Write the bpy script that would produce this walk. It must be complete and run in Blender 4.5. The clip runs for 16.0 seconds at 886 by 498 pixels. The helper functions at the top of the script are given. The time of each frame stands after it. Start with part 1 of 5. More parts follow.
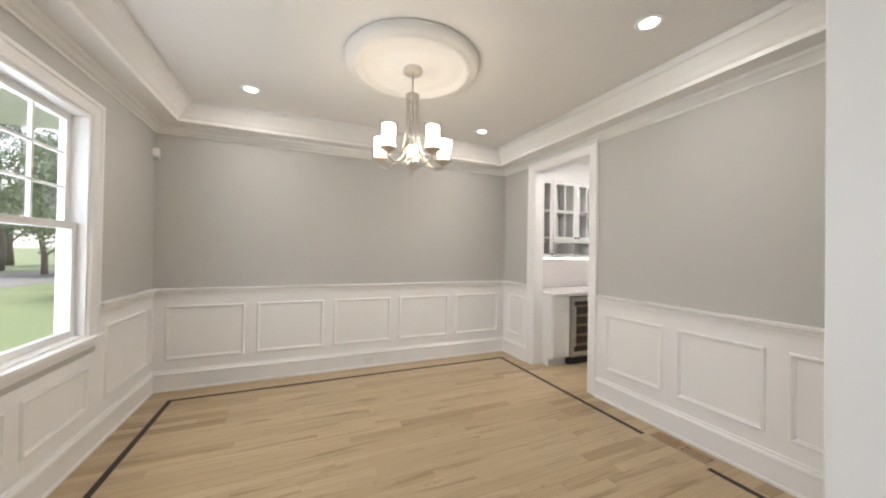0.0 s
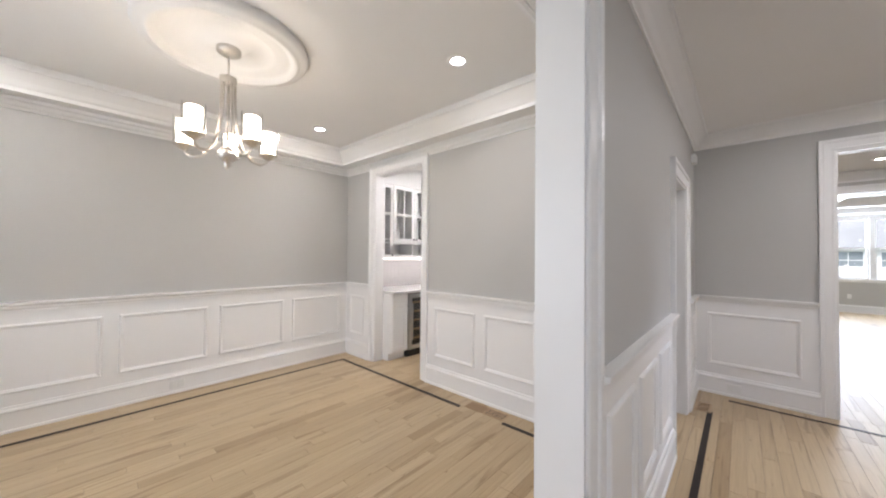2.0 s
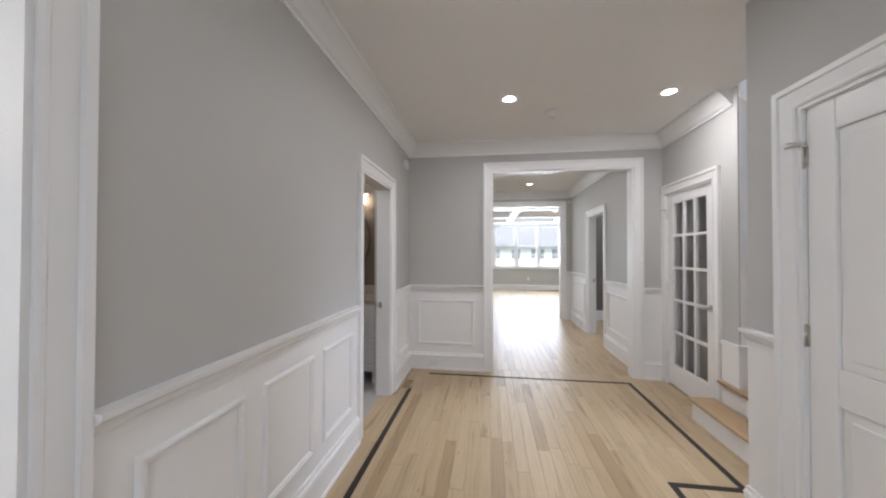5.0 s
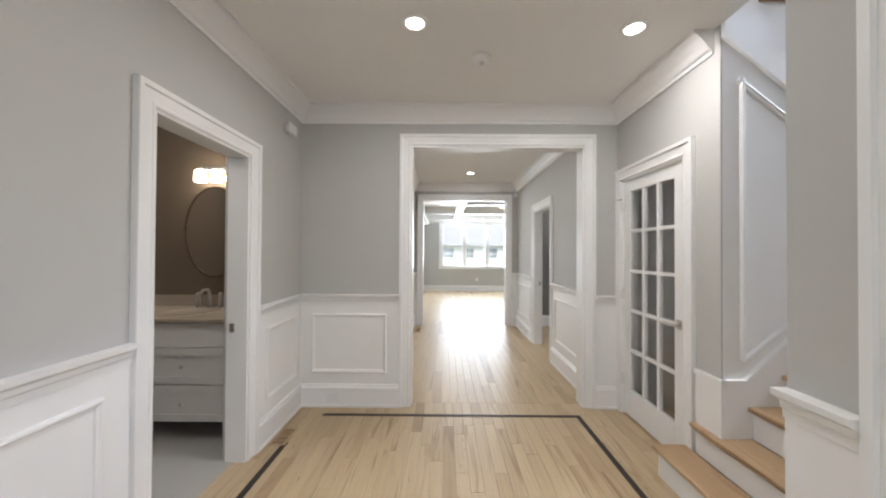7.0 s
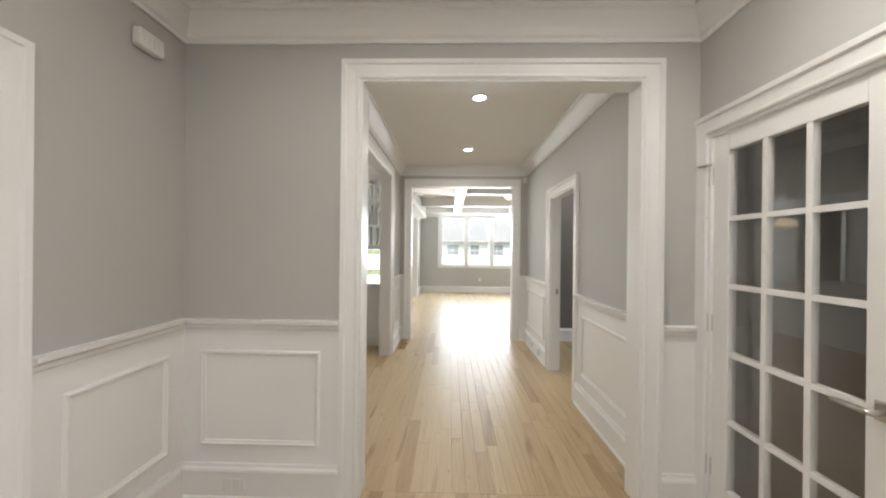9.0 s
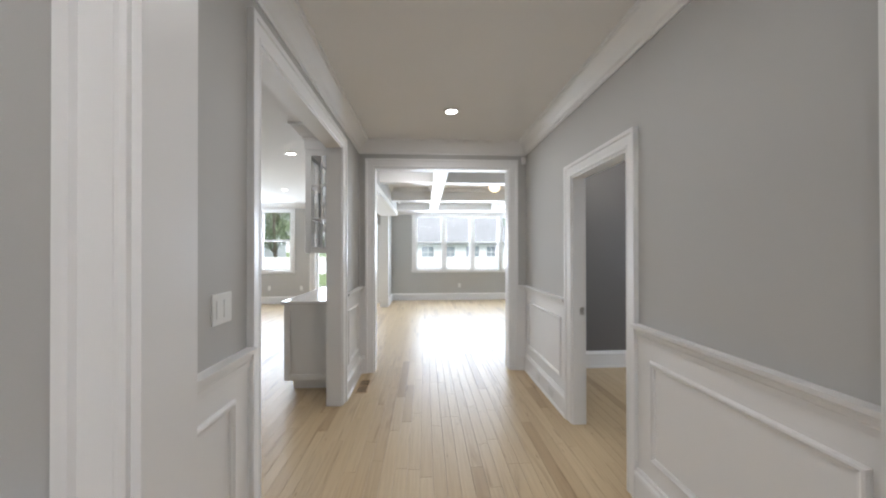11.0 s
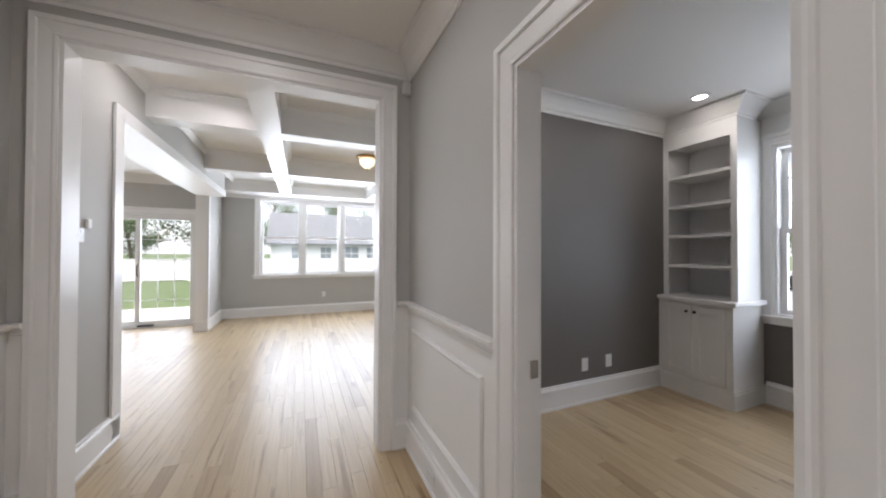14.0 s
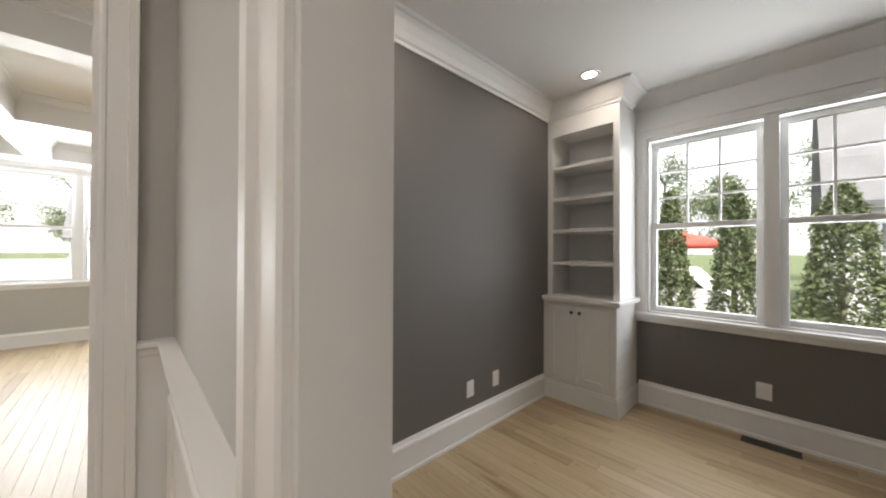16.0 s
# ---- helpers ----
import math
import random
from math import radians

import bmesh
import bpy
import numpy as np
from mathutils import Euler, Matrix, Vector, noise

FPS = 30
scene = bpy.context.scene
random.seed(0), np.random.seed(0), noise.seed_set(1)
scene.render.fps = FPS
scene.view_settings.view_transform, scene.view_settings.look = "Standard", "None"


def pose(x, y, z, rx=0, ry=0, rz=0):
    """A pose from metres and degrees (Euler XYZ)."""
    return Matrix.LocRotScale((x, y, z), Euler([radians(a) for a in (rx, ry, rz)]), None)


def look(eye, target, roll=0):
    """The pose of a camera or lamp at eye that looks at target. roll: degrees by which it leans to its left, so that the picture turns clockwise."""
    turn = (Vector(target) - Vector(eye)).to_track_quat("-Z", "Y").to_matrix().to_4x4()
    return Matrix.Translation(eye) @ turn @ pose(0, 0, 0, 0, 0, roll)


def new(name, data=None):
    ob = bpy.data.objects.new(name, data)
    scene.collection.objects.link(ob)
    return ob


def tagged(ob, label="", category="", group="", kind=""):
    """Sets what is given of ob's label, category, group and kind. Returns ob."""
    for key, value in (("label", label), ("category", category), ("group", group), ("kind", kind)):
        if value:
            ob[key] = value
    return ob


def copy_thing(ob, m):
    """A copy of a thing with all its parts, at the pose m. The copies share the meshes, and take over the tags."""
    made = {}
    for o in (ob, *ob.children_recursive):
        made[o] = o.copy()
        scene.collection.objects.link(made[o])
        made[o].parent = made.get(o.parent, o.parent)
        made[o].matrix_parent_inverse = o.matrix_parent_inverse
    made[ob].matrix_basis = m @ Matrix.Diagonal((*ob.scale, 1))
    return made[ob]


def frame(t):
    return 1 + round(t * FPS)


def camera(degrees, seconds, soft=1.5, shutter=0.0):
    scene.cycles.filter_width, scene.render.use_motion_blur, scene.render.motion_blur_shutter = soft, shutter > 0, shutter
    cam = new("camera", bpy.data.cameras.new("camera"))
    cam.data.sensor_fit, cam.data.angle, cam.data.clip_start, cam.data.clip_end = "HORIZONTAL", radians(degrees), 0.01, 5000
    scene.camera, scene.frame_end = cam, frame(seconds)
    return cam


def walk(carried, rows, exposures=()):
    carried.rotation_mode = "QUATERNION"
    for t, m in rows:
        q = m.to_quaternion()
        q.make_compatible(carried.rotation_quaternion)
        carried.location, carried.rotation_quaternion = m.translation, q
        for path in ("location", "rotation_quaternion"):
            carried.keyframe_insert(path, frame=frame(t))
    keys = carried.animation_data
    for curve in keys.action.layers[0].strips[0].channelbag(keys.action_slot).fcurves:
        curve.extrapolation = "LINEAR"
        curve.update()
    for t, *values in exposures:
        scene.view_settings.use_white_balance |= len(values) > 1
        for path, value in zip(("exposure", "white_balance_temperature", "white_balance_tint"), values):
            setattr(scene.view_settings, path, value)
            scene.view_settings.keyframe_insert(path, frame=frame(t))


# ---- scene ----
cam = camera(106.4, 16.0, soft=2.1)
PATH = [
    (0, (-0.358, 0.138, 1.417), (0.434, 1.975, 1.436), 0.9),
    (0.5, (-0.342, 0.138, 1.417), (0.642, 1.879, 1.433), 0.9),
    (1, (-0.332, 0.103, 1.42), (0.841, 1.723, 1.441), 0.7),
    (1.5, (-0.301, 0.049, 1.433), (1.033, 1.539, 1.453), 0.5),
    (2, (-0.275, -0.035, 1.423), (1.213, 1.301, 1.456), 0.5),
    (2.5, (-0.255, -0.116, 1.423), (1.376, 1.041, 1.458), 0.5),
    (3, (-0.211, -0.223, 1.427), (1.54, 0.742, 1.463), 0.3),
    (3.5, (-0.134, -0.366, 1.428), (1.709, 0.412, 1.462), 0.2),
    (4, (-0.049, -0.503, 1.406), (1.857, 0.104, 1.445), 0.2),
    (4.5, (0.082, -0.558, 1.401), (2.037, -0.139, 1.432), 0.0),
    (5, (0.252, -0.623, 1.402), (2.234, -0.353, 1.427), 0.1),
    (7.5, (1.502, -1.061, 1.4), (3.502, -1.06, 1.42), 0.3),
    (8, (1.792, -1.124, 1.417), (3.791, -1.112, 1.427), 0.2),
    (8.5, (2.09, -1.147, 1.412), (4.09, -1.128, 1.431), 0.5),
    (9, (2.387, -1.183, 1.425), (4.387, -1.138, 1.424), 0.6),
    (11.5, (3.975, -1.154, 1.434), (5.966, -1.349, 1.442), -0.2),
    (12, (4.272, -1.238, 1.433), (6.249, -1.539, 1.438), -0.2),
    (12.5, (4.559, -1.296, 1.414), (6.516, -1.71, 1.423), -0.2),
    (13, (4.837, -1.386, 1.387), (6.764, -1.921, 1.403), -0.0),
    (13.5, (5.099, -1.531, 1.369), (6.987, -2.19, 1.388), 0.2),
    (14, (5.349, -1.66, 1.357), (7.186, -2.45, 1.38), 0.2),
    (14.5, (5.544, -1.796, 1.346), (7.314, -2.727, 1.376), 0.2),
    (15, (5.715, -1.957, 1.364), (7.403, -3.029, 1.385), 0.1),
    (15.5, (5.874, -2.118, 1.356), (7.464, -3.332, 1.377), 0.1),
    (16, (6.01, -2.254, 1.336), (7.466, -3.626, 1.352), 0.2),
]
walk(cam, [(t, look(eye, target, roll)) for t, eye, target, roll in PATH],
     [(0, 1.25, 6600, 13), (1.5, 1.42, 6400, 16), (3, 1.26, 6150, 15), (4, 1.25, 6050, 15), (5, 1.36, 6200, 14), (7.5, 1.5, 6600, 11), (8.5, 1.47, 6900, 10),
      (9, 1.47, 6850, 10), (11.5, 1.22, 6200, 13), (13, 1.08, 6350, 16), (14.5, 1.02, 6450, 16), (15.3, 1.1, 6650, 14), (16, 1.28, 7150, 14)])

# ---- light ----
world = bpy.data.worlds.new("sky")
scene.world = world
world.use_nodes = True
wn = world.node_tree.nodes
sky = wn.new("ShaderNodeTexSky")
sky.sky_type = "NISHITA"
sky.sun_disc = False
sky.sun_elevation, sky.sun_rotation = radians(62), radians(315)
sky.dust_density = 2.0
wn["Background"].inputs[1].default_value = 0.15
# a thin, even veil of cloud over the blue
veil = wn.new("ShaderNodeMix")
veil.data_type = "RGBA"
veil.inputs[0].default_value, veil.inputs[7].default_value = 0.6, (6.5, 6.7, 6.9, 1)
world.node_tree.links.new(sky.outputs[0], veil.inputs[6])
world.node_tree.links.new(veil.outputs[2], wn["Background"].inputs[0])
sun = new("sun", bpy.data.lights.new("sun", "SUN"))
sun.data.energy, sun.data.angle, sun.data.color = 3.6, radians(25), (1, 0.96, 0.9)
sun.matrix_world = look((0, 0, 30), (11, -11, 0))


def area_lamp(name, eye, target, sx, sy, power, colour=(1, 1, 1)):
    lamp = new(name, bpy.data.lights.new(name, "AREA"))
    lamp.data.shape, lamp.data.size, lamp.data.size_y = "RECTANGLE", sx, sy
    lamp.data.energy, lamp.data.color = power, colour
    lamp.matrix_world = look(eye, target)
    return lamp


DAY = (0.80, 0.90, 1.0)
# sky light standing in the window openings
area_lamp("daylight_family", (13.5, -2.53, 1.66), (10, -2.57, 1.2), 3.3, 1.5, 92, DAY)
area_lamp("daylight_slider", (13.08, 1.0, 1.05), (9, 1.0, 0.8), 1.7, 1.9, 24, DAY)
area_lamp("daylight_kitchen", (13.08, 3.3, 1.65), (9, 3.26, 1.2), 1.55, 1.5, 44, DAY)
area_lamp("daylight_study", (6.13, -5.8, 1.55), (6.13, -3, 1.0), 1.5, 1.5, 20, DAY)
area_lamp("daylight_dining", (-1.95, 2.17, 1.55), (1, 2.17, 1.2), 1.9, 1.4, 14, DAY)
area_lamp("daylight_entry", (-1.88, -0.9, 1.4), (2, -0.9, 1.3), 1.1, 1.7, 6, (0.72, 0.82, 1.0))
area_lamp("daylight_stair", (2.6, -5.9, 4.2), (2.6, -3, 2.0), 0.9, 1.2, 45, (0.75, 0.84, 1.0))


# ---- materials ----
def node_material(name):
    m = bpy.data.materials.new(name)
    m.use_nodes = True
    n, l = m.node_tree.nodes, m.node_tree.links
    return m, n, l, n["Principled BSDF"]


def paint(name, colour, rough=0.5, vary=0.05, bump=0.15, scale=60.0, metal=0.0, coat=0.0):
    """A surface of one base colour with large soft variation and a fine grain."""
    m, n, l, p = node_material(name)
    tc = n.new("ShaderNodeTexCoord")
    big = n.new("ShaderNodeTexNoise")
    big.inputs["Scale"].default_value, big.inputs["Detail"].default_value = 1.7, 4
    fine = n.new("ShaderNodeTexNoise")
    fine.inputs["Scale"].default_value, fine.inputs["Detail"].default_value = scale, 3
    l.new(tc.outputs["Object"], big.inputs["Vector"])
    l.new(tc.outputs["Object"], fine.inputs["Vector"])
    mix = n.new("ShaderNodeMix")
    mix.data_type = "RGBA"
    mix.inputs[6].default_value = (*[c * (1 - vary) for c in colour], 1)
    mix.inputs[7].default_value = (*[min(1, c * (1 + vary)) for c in colour], 1)
    l.new(big.outputs["Fac"], mix.inputs[0])
    l.new(mix.outputs[2], p.inputs["Base Color"])
    mr = n.new("ShaderNodeMapRange")
    mr.inputs["To Min"].default_value, mr.inputs["To Max"].default_value = rough * 0.85, min(1, rough * 1.15)
    l.new(fine.outputs["Fac"], mr.inputs["Value"])
    l.new(mr.outputs[0], p.inputs["Roughness"])
    p.inputs["Metallic"].default_value = metal
    p.inputs["Coat Weight"].default_value = coat
    b = n.new("ShaderNodeBump")
    b.inputs["Strength"].default_value, b.inputs["Distance"].default_value = bump, 0.002
    l.new(fine.outputs["Fac"], b.inputs["Height"])
    l.new(b.outputs[0], p.inputs["Normal"])
    return m


def plank_wood(name, along, tones, rough=0.32):
    """Oak: each board has a tone of its own, with grain and cathedral figure along its length and a few knots."""
    m, n, l, p = node_material(name)
    tc, geo, info = n.new("ShaderNodeTexCoord"), n.new("ShaderNodeNewGeometry"), n.new("ShaderNodeObjectInfo")
    add = n.new("ShaderNodeMath"); add.operation = "ADD"
    l.new(geo.outputs["Random Per Island"], add.inputs[0]); l.new(info.outputs["Random"], add.inputs[1])
    fr = n.new("ShaderNodeMath"); fr.operation = "FRACT"
    l.new(add.outputs[0], fr.inputs[0])
    ramp = n.new("ShaderNodeValToRGB")
    ramp.color_ramp.elements[0].color, ramp.color_ramp.elements[0].position = (*tones[0], 1), 0.0
    ramp.color_ramp.elements[1].color, ramp.color_ramp.elements[1].position = (*tones[-1], 1), 1.0
    for k, tone in enumerate(tones[1:-1]):
        ramp.color_ramp.elements.new((0.14, 0.5, 0.85)[k]).color = (*tone, 1)
    l.new(fr.outputs[0], ramp.inputs[0])
    off = n.new("ShaderNodeMath"); off.operation = "MULTIPLY"; off.inputs[1].default_value = 37.0
    l.new(fr.outputs[0], off.inputs[0])
    comb = n.new("ShaderNodeVectorMath"); comb.operation = "ADD"
    l.new(geo.outputs["Position"], comb.inputs[0]); l.new(off.outputs[0], comb.inputs[1])
    mp = n.new("ShaderNodeMapping")
    mp.inputs["Scale"].default_value = (1.3, 34, 4) if along == "x" else (34, 1.3, 4)
    l.new(comb.outputs[0], mp.inputs["Vector"])
    grain = n.new("ShaderNodeTexNoise")
    grain.inputs["Scale"].default_value, grain.inputs["Detail"].default_value, grain.inputs["Distortion"].default_value = 2.2, 6, 0.6
    l.new(mp.outputs[0], grain.inputs["Vector"])
    cr = n.new("ShaderNodeValToRGB")
    cr.color_ramp.elements[0].position, cr.color_ramp.elements[0].color = 0.32, (0.62, 0.56, 0.5, 1)
    cr.color_ramp.elements[1].position, cr.color_ramp.elements[1].color = 0.6, (1, 1, 1, 1)
    l.new(grain.outputs["Fac"], cr.inputs[0])
    mul = n.new("ShaderNodeMix"); mul.data_type, mul.blend_type = "RGBA", "MULTIPLY"
    mul.inputs[0].default_value = 0.34
    l.new(ramp.outputs[0], mul.inputs[6]); l.new(cr.outputs[0], mul.inputs[7])
    knot = n.new("ShaderNodeTexVoronoi")
    mk = n.new("ShaderNodeMapping")
    mk.inputs["Scale"].default_value = (0.9, 3.0, 1) if along == "x" else (3.0, 0.9, 1)
    l.new(comb.outputs[0], mk.inputs["Vector"]); l.new(mk.outputs[0], knot.inputs["Vector"])
    kr = n.new("ShaderNodeValToRGB")
    kr.color_ramp.elements[0].position, kr.color_ramp.elements[0].color = 0.03, (0.42, 0.3, 0.2, 1)
    kr.color_ramp.elements[1].position, kr.color_ramp.elements[1].color = 0.10, (1, 1, 1, 1)
    l.new(knot.outputs["Distance"], kr.inputs[0])
    mul2 = n.new("ShaderNodeMix"); mul2.data_type, mul2.blend_type = "RGBA", "MULTIPLY"
    mul2.inputs[0].default_value = 0.7
    l.new(mul.outputs[2], mul2.inputs[6]); l.new(kr.outputs[0], mul2.inputs[7])
    streak = n.new("ShaderNodeTexNoise")
    streak.inputs["Scale"].default_value, streak.inputs["Detail"].default_value, streak.inputs["Distortion"].default_value = 1.0, 4, 0.8
    ms = n.new("ShaderNodeMapping")
    ms.inputs["Scale"].default_value = (1.1, 14, 1) if along == "x" else (14, 1.1, 1)
    l.new(comb.outputs[0], ms.inputs["Vector"]); l.new(ms.outputs[0], streak.inputs["Vector"])
    sr = n.new("ShaderNodeValToRGB")
    sr.color_ramp.elements[0].position, sr.color_ramp.elements[0].color = 0.30, (0.55, 0.47, 0.40, 1)
    sr.color_ramp.elements[1].position, sr.color_ramp.elements[1].color = 0.42, (1, 1, 1, 1)
    l.new(streak.outputs["Fac"], sr.inputs[0])
    mul3 = n.new("ShaderNodeMix"); mul3.data_type, mul3.blend_type = "RGBA", "MULTIPLY"
    mul3.inputs[0].default_value = 0.75
    l.new(mul2.outputs[2], mul3.inputs[6]); l.new(sr.outputs[0], mul3.inputs[7])
    l.new(mul3.outputs[2], p.inputs["Base Color"])
    mr = n.new("ShaderNodeMapRange")
    mr.inputs["To Min"].default_value, mr.inputs["To Max"].default_value = rough * 0.8, rough * 1.25
    l.new(grain.outputs["Fac"], mr.inputs["Value"]); l.new(mr.outputs[0], p.inputs["Roughness"])
    p.inputs["Coat Weight"].default_value, p.inputs["Coat Roughness"].default_value = 0.18, 0.30
    b = n.new("ShaderNodeBump"); b.inputs["Strength"].default_value, b.inputs["Distance"].default_value = 0.12, 0.001
    l.new(grain.outputs["Fac"], b.inputs["Height"]); l.new(b.outputs[0], p.inputs["Normal"])
    return m


def glass(name, tint=(1, 1, 1), rough=0.0, ior=1.5):
    m, n, l, p = node_material(name)
    tr, gl, lw, mix = n.new("ShaderNodeBsdfTransparent"), n.new("ShaderNodeBsdfGlossy"), n.new("ShaderNodeLayerWeight"), n.new("ShaderNodeMixShader")
    tr.inputs[0].default_value = (*tint, 1)
    gl.inputs["Roughness"].default_value = rough
    lw.inputs["Blend"].default_value = 0.5
    power = n.new("ShaderNodeMath")
    power.operation, power.inputs[1].default_value = "POWER", 5.0
    f0 = n.new("ShaderNodeMapRange")
    f0.inputs["To Min"].default_value = ((ior - 1) / (ior + 1)) ** 2
    l.new(lw.outputs["Facing"], power.inputs[0]); l.new(power.outputs[0], f0.inputs["Value"])
    l.new(f0.outputs[0], mix.inputs[0]); l.new(tr.outputs[0], mix.inputs[1]); l.new(gl.outputs[0], mix.inputs[2])
    l.new(mix.outputs[0], n["Material Output"].inputs[0])
    return m


def glow(name, colour, strength):
    m, n, l, p = node_material(name)
    p.inputs["Base Color"].default_value = (*colour, 1)
    p.inputs["Emission Color"].default_value, p.inputs["Emission Strength"].default_value = (*colour, 1), strength
    return m


WALL = paint("gray_wall_paint", (0.497, 0.490, 0.470), 0.6, 0.025, 0.12, 220)
DARK = paint("charcoal_wall_paint", (0.15, 0.14, 0.133), 0.58, 0.03, 0.12, 220)
BROWN = paint("brown_wall_paint", (0.15, 0.115, 0.08), 0.45, 0.04, 0.12, 220)
TRIM = paint("white_trim_paint", (0.83, 0.825, 0.815), 0.35, 0.015, 0.05, 90)
CEIL = paint("white_ceiling_paint", (0.84, 0.83, 0.815), 0.8, 0.02, 0.15, 180)
OAK = plank_wood("oak_boards", "x", [(0.37, 0.262, 0.145), (0.475, 0.355, 0.21), (0.515, 0.395, 0.24), (0.545, 0.425, 0.265), (0.44, 0.325, 0.19)], 0.40)
OAK_TREAD = plank_wood("oak_tread", "x", [(0.42, 0.28, 0.15), (0.5, 0.34, 0.19)])
INLAY = paint("dark_walnut_inlay", (0.018, 0.011, 0.008), 0.6, 0.25, 0.2, 120)
GLASS = glass("window_glass")
VINYL = paint("white_vinyl", (0.78, 0.78, 0.77), 0.35, 0.01, 0.03, 80)
NICKEL = paint("brushed_nickel", (0.62, 0.59, 0.55), 0.28, 0.04, 0.05, 300, 1.0)
STEEL = paint("stainless_steel", (0.6, 0.6, 0.6), 0.3, 0.04, 0.05, 300, 1.0)
# black parts, and the shade painted under the floor vent slats
BLACK = paint("black_parts_gap_shade", (0.015, 0.015, 0.015), 0.5, 0.1, 0.05, 80)
PLASTIC = paint("white_plastic", (0.78, 0.78, 0.76), 0.4, 0.01, 0.02, 100)
LED = glow("lamp_lens", (1.0, 0.95, 0.88), 6)
BOARD_JOINT = paint("floor_joint", (0.40, 0.30, 0.18), 0.7, 0.1, 0.1, 50)
STONE = paint("white_quartz_counter", (0.72, 0.71, 0.69), 0.12, 0.04, 0.02, 12)


# ---- mesh helpers ----
def box(bm, x0, x1, y0, y1, z0, z1, mi=0):
    v = [bm.verts.new((x, y, z)) for x in (x0, x1) for y in (y0, y1) for z in (z0, z1)]
    out = []
    for a, b, c, d in ((0, 1, 3, 2), (4, 6, 7, 5), (0, 4, 5, 1), (2, 3, 7, 6), (0, 2, 6, 4), (1, 5, 7, 3)):
        f = bm.faces.new((v[a], v[b], v[c], v[d]))
        f.material_index = mi
        out.append(f)
    return out


def sweep(bm, prof, p0, p1, U, V, m0=0.0, m1=0.0, mi=0):
    """Runs the profile (u, v) from p0 to p1; the ends are mitred by m0 and m1 times u."""
    p0, p1, U, V = Vector(p0), Vector(p1), Vector(U), Vector(V)
    w = (p1 - p0).normalized()
    rings = [[bm.verts.new(p + U * u + V * v + w * (k * u)) for u, v in prof] for p, k in ((p0, m0), (p1, -m1))]
    c = len(prof)
    for i in range(c):
        f = bm.faces.new((rings[0][i], rings[0][(i + 1) % c], rings[1][(i + 1) % c], rings[1][i]))
        f.material_index = mi
    for r in (rings[0][::-1], rings[1]):
        f = bm.faces.new(r)
        f.material_index = mi


def lathe(bm, prof, at, seg=24, mi=0, axis="z"):
    """Turns (radius, height) points round an axis through at."""
    at = Vector(at)
    rings = []
    for r, h in prof:
        ring = []
        for k in range(seg):
            a = 2 * math.pi * k / seg
            q = Vector((r * math.cos(a), r * math.sin(a), h))
            if axis == "x":
                q = Vector((q.z, q.x, q.y))
            elif axis == "y":
                q = Vector((q.x, q.z, q.y))
            ring.append(bm.verts.new(at + q))
        rings.append(ring)
    for a, b in zip(rings, rings[1:]):
        for k in range(seg):
            f = bm.faces.new((a[k], a[(k + 1) % seg], b[(k + 1) % seg], b[k]))
            f.material_index, f.smooth = mi, True
    for r in (rings[0][::-1], rings[-1]):
        f = bm.faces.new(r)
        f.material_index = mi


def tube(bm, pts, r, seg=10, mi=0):
    """A round bar along the points."""
    pts = [Vector(p) for p in pts]
    rings = []
    for i, p in enumerate(pts):
        w = (pts[min(i + 1, len(pts) - 1)] - pts[max(i - 1, 0)]).normalized()
        a = w.cross(Vector((0, 0, 1)) if abs(w.z) < 0.9 else Vector((1, 0, 0))).normalized()
        b = w.cross(a)
        rr = r[i] if isinstance(r, (list, tuple)) else r
        rings.append([bm.verts.new(p + (a * math.cos(t) + b * math.sin(t)) * rr) for t in [2 * math.pi * k / seg for k in range(seg)]])
    for a, b in zip(rings, rings[1:]):
        for k in range(seg):
            f = bm.faces.new((a[k], a[(k + 1) % seg], b[(k + 1) % seg], b[k]))
            f.material_index, f.smooth = mi, True
    for q in (rings[0][::-1], rings[-1]):
        bm.faces.new(q).material_index = mi


def finish(name, bm, mats, parent=None, bevel=0.0, at=None):
    bmesh.ops.recalc_face_normals(bm, faces=bm.faces)
    me = bpy.data.meshes.new(name)
    bm.to_mesh(me)
    bm.free()
    for m in mats if isinstance(mats, (list, tuple)) else [mats]:
        me.materials.append(m)
    ob = new(name, me)
    if at is not None:
        me.transform(Matrix.Translation(-Vector(at)))
        ob.location = at
    if parent is not None:
        ob.parent = parent
        if at is not None:
            ob.location = Vector(at) - parent.location
        else:
            ob.matrix_parent_inverse = Matrix.Translation(-parent.location)
    if bevel:
        b = ob.modifiers.new("soft_edges", "BEVEL")
        b.width, b.segments, b.limit_method = bevel, 2, "ANGLE"
    return ob


def structure(ob, label, category):
    return tagged(ob, label, category, kind="structure")


